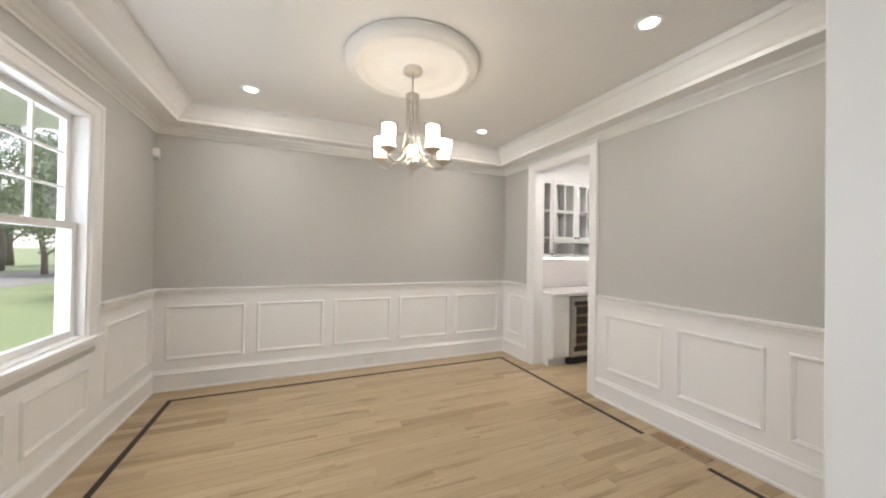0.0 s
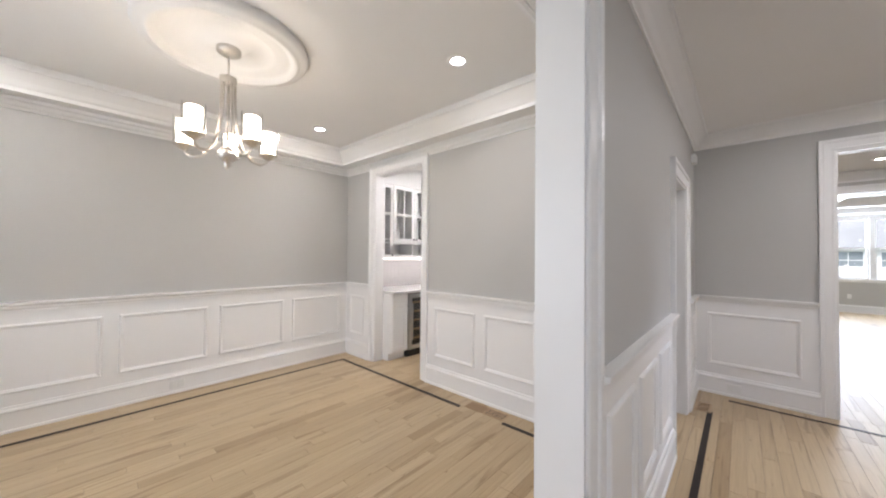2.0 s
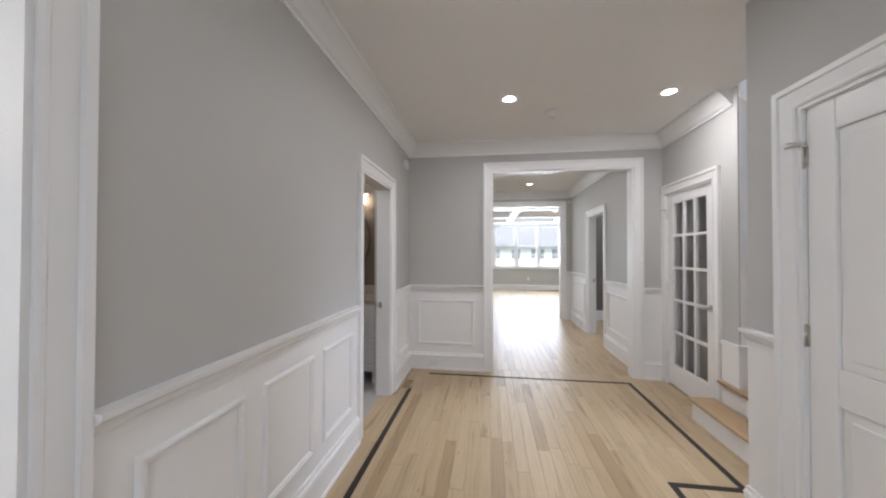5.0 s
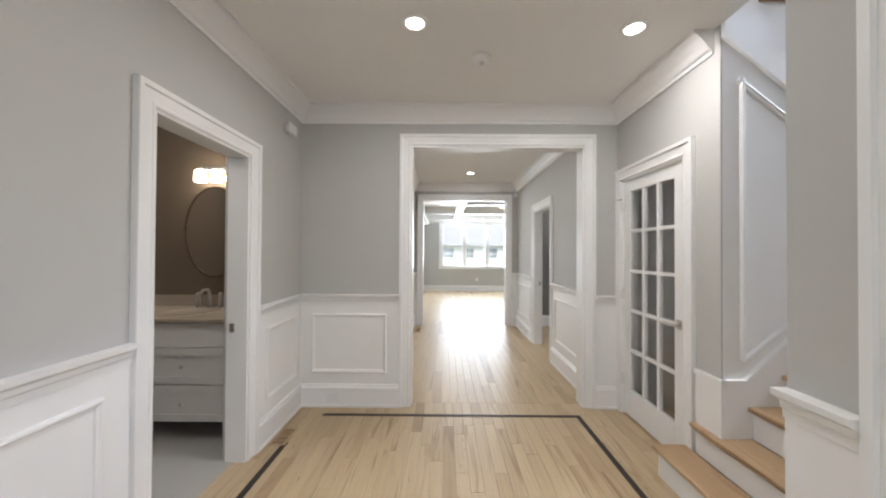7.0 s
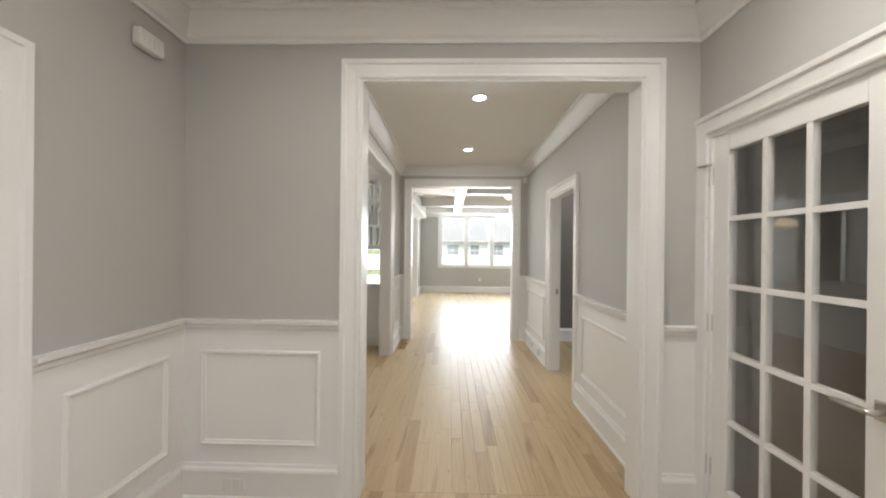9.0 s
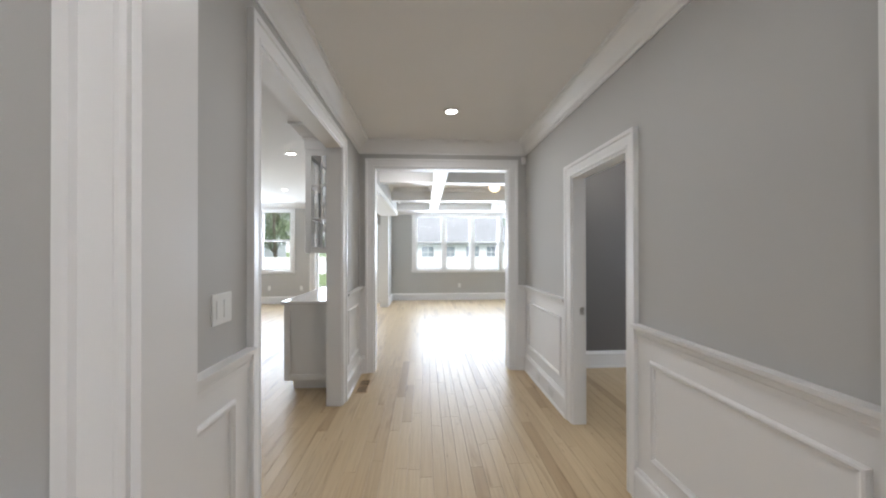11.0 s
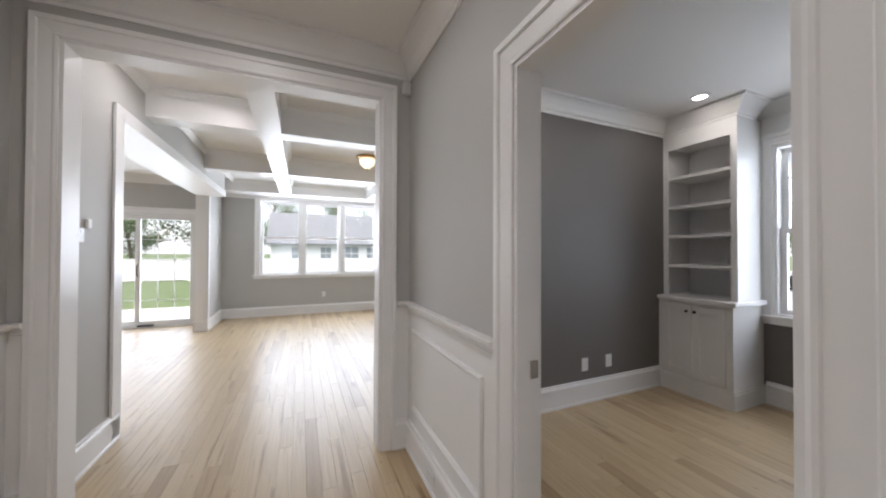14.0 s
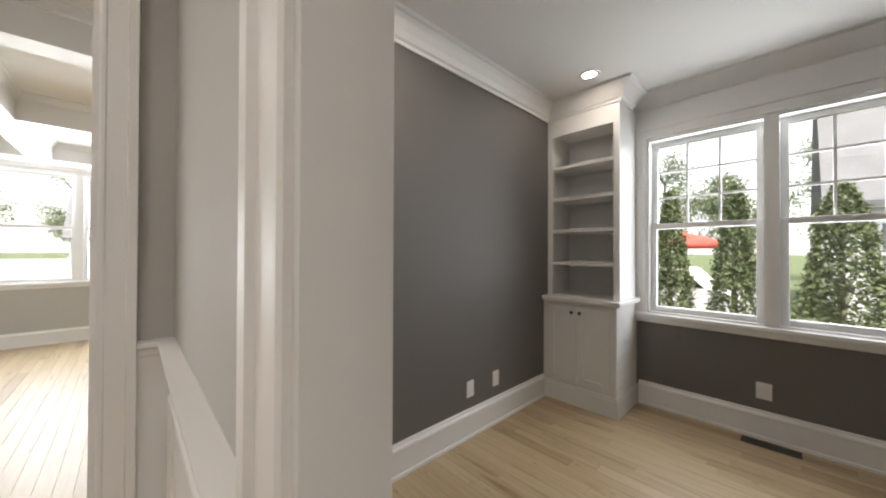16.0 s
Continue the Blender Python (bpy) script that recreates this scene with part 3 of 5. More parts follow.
# ---- more materials ----
GRASS = paint("lawn", (0.085, 0.12, 0.045), 0.9, 0.35, 0.6, 30)
ASPHALT = paint("asphalt", (0.10, 0.10, 0.10), 0.85, 0.2, 0.5, 90)
LEAF = paint("leaf_green", (0.15, 0.20, 0.10), 0.6, 0.25, 0.1, 9)
CEDAR = paint("cedar_green", (0.12, 0.16, 0.07), 0.65, 0.25, 0.1, 14)
BARK = paint("bark", (0.16, 0.13, 0.10), 0.85, 0.3, 0.6, 40)
SIDING = paint("white_siding", (0.75, 0.76, 0.76), 0.5, 0.03, 0.1, 30)
SHINGLE = paint("gray_shingle", (0.17, 0.18, 0.19), 0.8, 0.25, 0.5, 45)
REDCLOTH = paint("red_canvas", (0.5, 0.08, 0.06), 0.7, 0.1, 0.2, 200)
FARPANE = paint("far_window_pane", (0.22, 0.25, 0.28), 0.1, 0.1, 0.0, 4)
MARBLE = paint("veined_stone_top", (0.42, 0.36, 0.29), 0.2, 0.28, 0.03, 10)
TILE = paint("gray_floor_tile", (0.42, 0.41, 0.39), 0.3, 0.12, 0.05, 25)
CABWHITE = paint("white_cabinet_lacquer", (0.78, 0.775, 0.76), 0.32, 0.015, 0.03, 100)
MIRROR = paint("mirror_glass", (0.85, 0.85, 0.85), 0.02, 0.0, 0.0, 50, 1.0)
SHADE_GLOW = glow("lit_frosted_glass", (1.0, 0.88, 0.70), 7)
WARM_SHADE = glow("lit_cream_glass", (1.0, 0.84, 0.6), 0.7)
STRIP = glow("under_cabinet_strip", (1.0, 0.92, 0.86), 3)
CLEAR = glass("clear_glass")
DKGLASS = paint("dark_cooler_glass", (0.012, 0.011, 0.01), 0.06, 0.1, 0.0, 30)
BACKSPLASH = paint("white_marble_tile", (0.72, 0.70, 0.70), 0.25, 0.06, 0.05, 16)
WARM = (1.0, 0.945, 0.87)
THIN = glass("thin_lamp_glass", ior=1.12)
DOUBLE = glass("double_pane_glass", ior=1.8)


def thing(name, at, label, category, group=""):
    root = tagged(new(name), label, category, group)
    root.location = at
    return root


# ---- outdoors ----
bm = bmesh.new()
box(bm, -400, 400, -400, 400, -0.7, -0.5)
structure(finish("ground", bm, GRASS), "mown green lawn", "ground")
bm = bmesh.new()
box(bm, -60, 60, -15.5, -11.2, -0.7, -0.492)
structure(finish("driveway", bm, ASPHALT), "gray asphalt driveway", "driveway")
bm = bmesh.new()
box(bm, -19, -12.5, -200, -16, -0.7, -0.49)
box(bm, -19, -12.5, -10.7, 200, -0.7, -0.49)
structure(finish("road", bm, ASPHALT), "gray asphalt street", "road")
bm = bmesh.new()
box(bm, 13.01, 16.0, -0.6, 3.4, -0.7, -0.08)
structure(finish("patio", bm, paint("pale_concrete", (0.5, 0.5, 0.48), 0.8, 0.1, 0.4, 60)), "pale concrete step outside the sliding door", "patio")


bm = bmesh.new()
box(bm, -3.9, -1.84, -3.0, 4.4, -0.7, -0.12)
structure(finish("porch_floor", bm, paint("gray_porch_boards", (0.33, 0.34, 0.36), 0.6, 0.08, 0.2, 40)), "gray front porch floor", "porch")
bm = bmesh.new()
box(bm, -4.1, -1.84, -3.2, 4.6, 2.55, 2.9)
for y in (-2.9, 0.4, 4.2):
    box(bm, -3.85, -3.67, y - 0.09, y + 0.09, -0.12, 2.55)
structure(finish("porch_roof", bm, SIDING), "white porch ceiling on square posts", "porch")


def leaves(bm, spots, rng, size):
    """Small folded leaf sprays round the given spots."""
    for c, spread in spots:
        d = Vector((rng.gauss(0, 1), rng.gauss(0, 1), rng.gauss(0, 0.8))) * spread
        p = c + d
        a = Vector((rng.gauss(0, 1), rng.gauss(0, 1), rng.gauss(0, 0.7))).normalized() * size * rng.uniform(0.6, 1.3)
        b = a.cross(Vector((rng.gauss(0, 1), rng.gauss(0, 1), rng.gauss(0, 1)))).normalized() * size * 0.45
        v = [bm.verts.new(q) for q in (p - a, p + b, p + a, p - b)]
        bm.faces.new(v[:3])
        bm.faces.new((v[0], v[2], v[3]))


def tree(height, crown, seed, count=9000, leaf=0.11, at=(0, 0, -0.5)):
    rng = random.Random(seed)
    root = thing("tree", at, "leafy deciduous tree with a gray trunk", "tree", "trees behind the houses")
    bm = bmesh.new()
    trunk = [(rng.uniform(-0.1, 0.1) * k, rng.uniform(-0.1, 0.1) * k, height * k / 6) for k in range(7)]
    tube(bm, trunk, [0.22 * (1 - k / 7.5) * height / 9 for k in range(7)], 9)
    spots = []
    for k in range(16):
        h = height * rng.uniform(0.28, 0.95)
        base = Vector(trunk[min(6, int(h / height * 6))])
        ang = rng.uniform(0, 6.28)
        reach = crown * (1.15 - abs(h / height - 0.5)) * rng.uniform(0.6, 1.1)
        tip = Vector((math.cos(ang) * reach, math.sin(ang) * reach, h + reach * 0.5))
        mid = base.lerp(tip, 0.5) + Vector((0, 0, 0.25))
        tube(bm, [base, mid, tip], [0.07, 0.04, 0.012], 6)
        spots += [(base.lerp(tip, f), 0.16 * crown) for f in (0.45, 0.6, 0.75, 0.9, 1.0)]
    finish("trunk", bm, BARK, root).matrix_parent_inverse = Matrix()
    bm = bmesh.new()
    leaves(bm, [rng.choice(spots) for _ in range(count)], rng, leaf)
    finish("crown", bm, LEAF, root).matrix_parent_inverse = Matrix()
    return root


def arborvitae(height, radius, seed, at):
    rng = random.Random(seed)
    root = thing("arborvitae", at, "dense columnar green arborvitae beside the driveway", "shrub", "row of arborvitae")
    bm = bmesh.new()
    tube(bm, [(0, 0, 0), (0.01, 0, height * 0.5), (0, 0, height * 0.93)], [0.05, 0.035, 0.008], 8)
    for k in range(14):
        h = height * (0.1 + 0.055 * k)
        a = k * 2.4
        r = radius * 0.6 * (1 - (h / height) ** 2)
        tube(bm, [(0, 0, h), (math.cos(a) * r, math.sin(a) * r, h + r)], [0.014, 0.004], 5)
    finish("trunk", bm, BARK, root).matrix_parent_inverse = Matrix()
    bm = bmesh.new()
    spots = []
    for _ in range(9500):
        h = rng.uniform(0.02, 1.0) ** 0.9
        a = rng.uniform(0, 6.283)
        lump = 0.82 + 0.22 * noise.noise(Vector((math.cos(a) * 1.6 + seed, math.sin(a) * 1.6, h * 5)))
        r = radius * lump * min(1, 1.25 * (1 - h) ** 0.55 + 0.02) * (0.75 + 0.25 * min(1, h * 6)) * rng.uniform(0.72, 1.05)
        spots.append((Vector((math.cos(a) * r, math.sin(a) * r, h * height)), 0.02))
    leaves(bm, spots, rng, 0.032)
    finish("foliage", bm, CEDAR, root).matrix_parent_inverse = Matrix()
    return root


arborvitae(2.85, 0.36, 1, (7.45, -8.9, -0.5))
arborvitae(2.85, 0.36, 2, (6.62, -8.8, -0.5))
arborvitae(2.65, 0.5, 3, (5.62, -8.4, -0.5))
base_tree = tree(9.5, 3.0, 11, at=(38, 14, -0.5))
second_tree = tree(7.5, 2.8, 12, at=(37, 5.5, -0.5))
for k, (x, y, s, which) in enumerate([(36, 9.5, 0.75, 1), (42, 18, 1.1, 0), (40, 24, 1.2, 1), (60, -14, 1.2, 0), (62, -22, 1.3, 1), (64, 2, 1.3, 0), (42, -21, 1.0, 1), (36, 17, 0.8, 0), (63, -6, 1.25, 1),
                                      (12.5, -31, 0.85, 0), (8.5, -34, 0.95, 1), (16, -28, 0.75, 1), (3.5, -37, 1.0, 0), (20, -33, 0.85, 0),
                                      (-8.5, 20, 0.8, 1), (-10.5, 27, 0.9, 0), (-16, 31, 1.0, 1), (-21, 36, 1.2, 0), (-13, 40, 1.2, 1), (-26, 46, 1.3, 0), (-24, 9, 1.0, 0), (-26, 16, 1.1, 1), (-25, 24, 1.2, 0), (-28, 4, 1.1, 1)]):
    t0 = base_tree if which == 0 else second_tree
    c = copy_thing(t0, pose(x, y, -0.5, 0, 0, k * 67) @ Matrix.Scale(s, 4))
    c.scale = (s, s, s)


def house(name, x0, x1, y0, y1, eave, ridge, axis, label, front, cols):
    """A clapboard house with a gable roof and framed windows on one front ('-x' or '+y')."""
    root = thing(name, ((x0 + x1) / 2, (y0 + y1) / 2, -0.5), label, "house")
    bm = bmesh.new()
    z = -0.5
    while z < eave:
        box(bm, x0 + 0.01, x1 - 0.01, y0 + 0.01, y1 - 0.01, z, z + 0.19)
        box(bm, x0, x1, y0, y1, z, z + 0.04)
        z += 0.2
    if axis == "y":
        m = (x0 + x1) / 2
        for y in (y0 + 0.02, y1 - 0.02):
            v = [bm.verts.new(p) for p in ((x0, y, eave), (x1, y, eave), (m, y, ridge))]
            bm.faces.new(v)
    else:
        m = (y0 + y1) / 2
        for x in (x0 + 0.02, x1 - 0.02):
            v = [bm.verts.new(p) for p in ((x, y0, eave), (x, y1, eave), (x, m, ridge))]
            bm.faces.new(v)
    finish("wall", bm, SIDING, root)
    bm = bmesh.new()
    o, t = 0.4, 0.18
    if axis == "y":
        k = (ridge - eave) / ((x1 - x0) / 2)
        for s in (-1, 1):
            e = x0 - o if s < 0 else x1 + o
            sweep(bm, [(0, 0), (0, t), (1, ridge - eave + o * k + t), (1, ridge - eave + o * k)], (e, y0 - o, eave - o * k), (e, y1 + o, eave - o * k), ((m - e), 0, 0), UP)
    else:
        k = (ridge - eave) / ((y1 - y0) / 2)
        for s in (-1, 1):
            e = y0 - o if s < 0 else y1 + o
            sweep(bm, [(0, 0), (0, t), (1, ridge - eave + o * k + t), (1, ridge - eave + o * k)], (x0 - o, e, eave - o * k), (x1 + o, e, eave - o * k), (0, (m - e), 0), UP)
    finish("roof", bm, SHINGLE, root)
    for a, zc, w, h in cols:
        fr, gl = bmesh.new(), bmesh.new()

        def put(b, s0, s1, d0, d1, z0, z1):
            if front == "-x":
                box(b, x0 - d1, x0 - d0, s0, s1, z0, z1)
            else:
                box(b, s0, s1, y1 + d0, y1 + d1, z0, z1)
        put(gl, a - w / 2, a + w / 2, 0.01, 0.03, zc - h / 2, zc + h / 2)
        for s in (a - w / 2 - 0.08, a + w / 2 - 0.02, a - 0.025):
            put(fr, s, s + (0.05 if s == a - 0.025 else 0.1), 0.0, 0.07, zc - h / 2 - 0.08, zc + h / 2 + 0.08)
        for zz in (zc - h / 2 - 0.08, zc - 0.02, zc + h / 2):
            put(fr, a - w / 2, a + w / 2, 0.0, 0.065, zz, zz + 0.07)
        win = finish("window", fr, SIDING, root)
        finish("pane", gl, FARPANE, win)
    return root


house("neighbour_house", 48, 56, -12, 1.5, 2.6, 6.2, "y", "white clapboard house with a gray shingle roof", "-x", [(-10, 1.2, 1.2, 1.5), (-7.5, 1.2, 1.8, 1.6), (-4.5, 1.2, 1.2, 1.5), (-1.5, 1.2, 1.6, 1.5)])
house("neighbour_house", 40, 48, 17, 30, 3.0, 6.5, "y", "white clapboard house with a gray shingle roof", "-x", [(19, 1.4, 1.2, 1.5), (23, 1.4, 1.2, 1.5)])
house("side_house", -8, 5.1, -25, -16.2, 3.0, 8.5, "x", "white clapboard house with a steep gray roof", "+y", [(4.0, 1.3, 1.0, 1.6), (1.5, 1.3, 1.0, 1.6)])
house("street_house", -46, -36, 2, 16, 3.0, 7.5, "y", "white clapboard house across the street", "-x", [(6, 1.3, 1.2, 1.5)])

fence = thing("fence", (31, 0, -0.5), "tall white vinyl privacy fence along the lawn", "fence")
bm = bmesh.new()
box(bm, -0.06, 0.06, -0.06, 0.06, 0, 1.48)
box(bm, -0.08, 0.08, -0.08, 0.08, 1.48, 1.51)
post = finish("post", bm, VINYL, fence)
post.matrix_parent_inverse = Matrix()
post.location = (0, -28.8, 0)
bm = bmesh.new()
for z in (0.08, 1.32):
    box(bm, -0.03, 0.03, 0.06, 2.34, z, z + 0.1)
for q in range(14):
    box(bm, -0.015, 0.015, 0.065 + q * 0.163, 0.065 + q * 0.163 + 0.155, 0.18, 1.32)
panel = finish("panel", bm, VINYL, fence)
panel.matrix_parent_inverse = Matrix()
panel.location = (0, -28.8, 0)
for k in range(1, 28):
    for part in (post, panel):
        c = new(part.name.split(".")[0], part.data)
        c.parent, c.location = fence, (0, -28.8 + 2.4 * k, 0)

umbrella = thing("patio_umbrella", (9.2, -18.5, -0.5), "red canvas patio umbrella beyond the driveway", "umbrella")
bm = bmesh.new()
tube(bm, [(9.2, -18.5, -0.5), (9.2, -18.5, 2.15)], 0.03, 8)
finish("pole", bm, TRIM, umbrella)
bm = bmesh.new()
lathe(bm, [(1.5, 1.5), (1.5, 1.68), (0.8, 1.95), (0.02, 2.2)], (9.2, -18.5, 0), 8)
finish("canopy", bm, REDCLOTH, umbrella)

car = thing("parked_car", (8.7, -13.4, -0.49), "white parked car on the driveway", "car")
bm = bmesh.new()
sweep(bm, [(-2.1, 0.3), (-2.15, 0.75), (-1.3, 0.92), (-0.8, 1.42), (0.7, 1.45), (1.5, 0.98), (2.1, 0.85), (2.15, 0.3)], (8.7, -14.2, -0.5), (8.7, -12.6, -0.5), (1, 0, 0), UP)
finish("body", bm, SIDING, car, 0.05)
bm = bmesh.new()
sweep(bm, [(-1.15, 0.95), (-0.75, 1.35), (0.62, 1.38), (1.25, 0.98)], (8.7, -14.215, -0.5), (8.7, -12.585, -0.5), (1, 0, 0), UP)
finish("window", bm, DKGLASS, car)
for sx in (-1.35, 1.35):
    for y in (-12.75, -14.05):
        bm = bmesh.new()
        lathe(bm, [(0.2, -0.11), (0.31, -0.1), (0.32, 0), (0.31, 0.1), (0.2, 0.11)], (8.7 + sx, y, -0.18), 18, 0, "y")
        finish("wheel", bm, BLACK, car)


# ---- ceiling lights ----
def recessed(x, y, z=CZ, power=9.0, colour=(1.0, 0.97, 0.95)):
    root = thing("recessed_light", (x, y, z), "lit round recessed ceiling light with white trim ring", "ceiling light", "recessed ceiling lights")
    bm = bmesh.new()
    lathe(bm, [(0.052, -0.001), (0.054, -0.008), (0.074, -0.007), (0.078, -0.001)], (0, 0, 0), 28)
    finish("ring", bm, TRIM, root).matrix_parent_inverse = Matrix()
    bm = bmesh.new()
    lathe(bm, [(0.0525, -0.0015), (0.0525, -0.004), (0.01, -0.005)], (0, 0, 0), 24)
    finish("lens", bm, LED, root).matrix_parent_inverse = Matrix()
    lamp = new("downlight", bpy.data.lights.new("downlight", "AREA"))
    lamp.data.shape, lamp.data.size, lamp.data.energy, lamp.data.color = "DISK", 0.12, power, colour
    lamp.location = (x, y, z - 0.012)
    return root


for x, y in ((1.54, 1.47), (1.54, 3.46), (-0.78, 3.46), (-0.78, 1.47)):
    recessed(x, y, DZ, power=3.2, colour=WARM)
for x, y in ((3.11, -0.80), (3.15, -2.08)):
    recessed(x, y, power=4.2)
for x, y in ((1.85, -0.75), (0.0, -0.75)):
    recessed(x, y, power=1.3)
recessed(5.22, -1.42, power=1.6)
recessed(6.71, -1.40, power=3.2)
recessed(7.1, -4.84, power=1.2, colour=WARM)
recessed(7.04, -3.24, power=3.2, colour=WARM)
for x, y in ((6.83, 0.59), (8.14, 0.61), (10.75, 2.95), (10.8, 1.8)):
    recessed(x, y, power=2.5)
recessed(8.38, -0.92, CZ + 0.06, 2.5)
recessed(3.2, 2.8, CZ, 9)
# unseen downlight added to brighten the powder room
recessed(3.1, 1.3, CZ, 4.5)

# ---- dining room ----
MX, MY = 0.39, 2.49
bm = bmesh.new()
lathe(bm, [(0.44, -0.001), (0.44, -0.02), (0.425, -0.035), (0.40, -0.03), (0.385, -0.04), (0.36, -0.045), (0.345, -0.028), (0.32, -0.022), (0.30, -0.026), (0.28, -0.02), (0.26, -0.024), (0.24, -0.018), (0.1, -0.016), (0.09, -0.024), (0.02, -0.024)], (0, 0, 0), 64)
ob = tagged(finish("ceiling_medallion", bm, CEIL), "round white plaster medallion with moulded rings on the ceiling", "ceiling medallion")
ob.location, ob.scale = (MX, MY, DZ), (1.11, 1.11, 1.7)

ch = thing("chandelier", (MX, MY, DZ - 0.055), "brushed nickel five-arm chandelier with lit glass shades", "chandelier")
bm = bmesh.new()
lathe(bm, [(0.05, 0.03), (0.066, 0.012), (0.066, -0.012), (0.05, -0.024), (0.012, -0.032)], (0, 0, 0), 28)
finish("canopy", bm, NICKEL, ch).matrix_parent_inverse = Matrix()
bm = bmesh.new()
tube(bm, [(0, 0, -0.03), (0, 0, -0.17)], 0.006, 8)
lathe(bm, [(0.01, -0.16), (0.045, -0.165), (0.047, -0.2), (0.04, -0.21), (0.012, -0.215)], (0, 0, 0), 20)
tube(bm, [(0, 0, -0.2), (0, 0, -0.55)], 0.008, 8)
lathe(bm, [(0.012, -0.5), (0.035, -0.51), (0.05, -0.54), (0.05, -0.56), (0.028, -0.585), (0.012, -0.6), (0.016, -0.62), (0.004, -0.64)], (0, 0, -0.09), 20)
finish("stem", bm, NICKEL, ch).matrix_parent_inverse = Matrix()
for k in range(5):
    a = radians(72 * k + 70)
    c, s = math.cos(a), math.sin(a)
    bm = bmesh.new()
    pts = []
    for r, z in ((0.036, -0.19), (0.04, -0.36), (0.055, -0.5), (0.09, -0.6), (0.14, -0.655), (0.19, -0.665), (0.225, -0.645), (0.235, -0.61)):
        pts.append((r * c, r * s, z))
    tube(bm, pts, 0.008, 8)
    lathe(bm, [(0.012, -0.625), (0.03, -0.615), (0.036, -0.6), (0.056, -0.598), (0.056, -0.592), (0.02, -0.59)], (0.235 * c, 0.235 * s, 0), 18)
    finish("arm", bm, NICKEL, ch).matrix_parent_inverse = Matrix()
    bm = bmesh.new()
    lathe(bm, [(0.036, -0.588), (0.04, -0.575), (0.042, -0.45), (0.036, -0.445)], (0.235 * c, 0.235 * s, 0), 20)
    finish("shade", bm, SHADE_GLOW, ch).matrix_parent_inverse = Matrix()
    bm = bmesh.new()
    lathe(bm, [(0.054, -0.59), (0.056, -0.58), (0.057, -0.43), (0.055, -0.43), (0.054, -0.585)], (0.235 * c, 0.235 * s, 0), 24)
    finish("glass_cylinder", bm, THIN, ch).matrix_parent_inverse = Matrix()

ch.scale = (1.08, 1.08, 1.08)


def inlay(name, segs):
    bm = bmesh.new()
    for x0, x1, y0, y1 in segs:
        box(bm, x0, x1, y0, y1, -0.006, 0.0016)
    return structure(finish(name, bm, INLAY), "dark walnut inlay strip in the oak floor", "floor inlay")


T = 0.04
inlay("floor_inlay_dining", [(-1.46, 2.19, 3.98 - T, 3.98), (2.19 - T, 2.19, 1.93, 3.98 - T), (2.19 - T, 2.19, 0.7, 1.47), (-1.46, -1.46 + T, 0.7, 3.98 - T), (-1.46 + T, 2.19 - T, 0.7, 0.7 + T)])
inlay("floor_inlay_hall", [(4.10 - T, 4.10, -2.11, 0.06), (-1.3, 3.66, 0.20 - T, 0.20), (2.43, 4.10, -2.15, -2.15 + T), (2.43, 2.43 + T, -2.15 + T, -1.75 + T), (-1.3, 2.43, -1.75, -1.75 + T)])


def register(name, x0, x1, y0, y1, mat, label, along="y"):
    root = thing(name, ((x0 + x1) / 2, (y0 + y1) / 2, 0), label, "floor vent", "floor vents")
    bm = bmesh.new()
    z0, z1, e = 0.0006, 0.004, 0.018
    box(bm, x0, x1, y0, y0 + e, z0, z1)
    box(bm, x0, x1, y1 - e, y1, z0, z1)
    box(bm, x0, x0 + e, y0 + e, y1 - e, z0, z1)
    box(bm, x1 - e, x1, y0 + e, y1 - e, z0, z1)
    box(bm, (x0 + x1) / 2 - 0.004, (x0 + x1) / 2 + 0.004, y0 + e, y1 - e, z0, z1 - 0.0006)
    n = 11
    length = (y1 - y0 - 2 * e) if along == "y" else (x1 - x0 - 2 * e)
    for k in range(1, n):
        c = length * k / n
        if along == "y":
            box(bm, x0 + e, x1 - e, y0 + e + c - 0.004, y0 + e + c + 0.004, z0, z1 - 0.0003)
        else:
            box(bm, x0 + e + c - 0.004, x0 + e + c + 0.004, y0 + e, y1 - e, z0, z1 - 0.0003)
    finish("grille", bm, mat, root)
    # thin black sheet painted in for the shade below the slats
    bm = bmesh.new()
    box(bm, x0 + 0.01, x1 - 0.01, y0 + 0.01, y1 - 0.01, 0.0002, 0.0012)
    finish("duct_shade", bm, BLACK, root)
    return root


register("floor_vent", 2.20, 2.33, 1.49, 1.70, OAK_TREAD, "oak floor vent grille set beside the dark inlay")
bm = bmesh.new()
box(bm, 2.20, 2.33, 1.70, 1.90, -0.004, 0.0018)
tagged(finish("floor_cover_plate", bm, paint("oak_cover", (0.30, 0.19, 0.1), 0.4, 0.2, 0.2, 60), bevel=0.001), "darker oak cover plate set in the floor", "cover plate")
register("floor_vent", 7.05, 7.38, -0.57, -0.44, OAK_TREAD, "oak floor vent grille in the corridor floor", "x")
register("floor_vent", 5.98, 6.28, -5.52, -5.42, BLACK, "dark metal floor vent beside the baseboard", "x")
register("floor_vent", 3.62, 3.85, 0.17, 0.29, OAK_TREAD, "oak floor vent grille in the hall floor", "x")


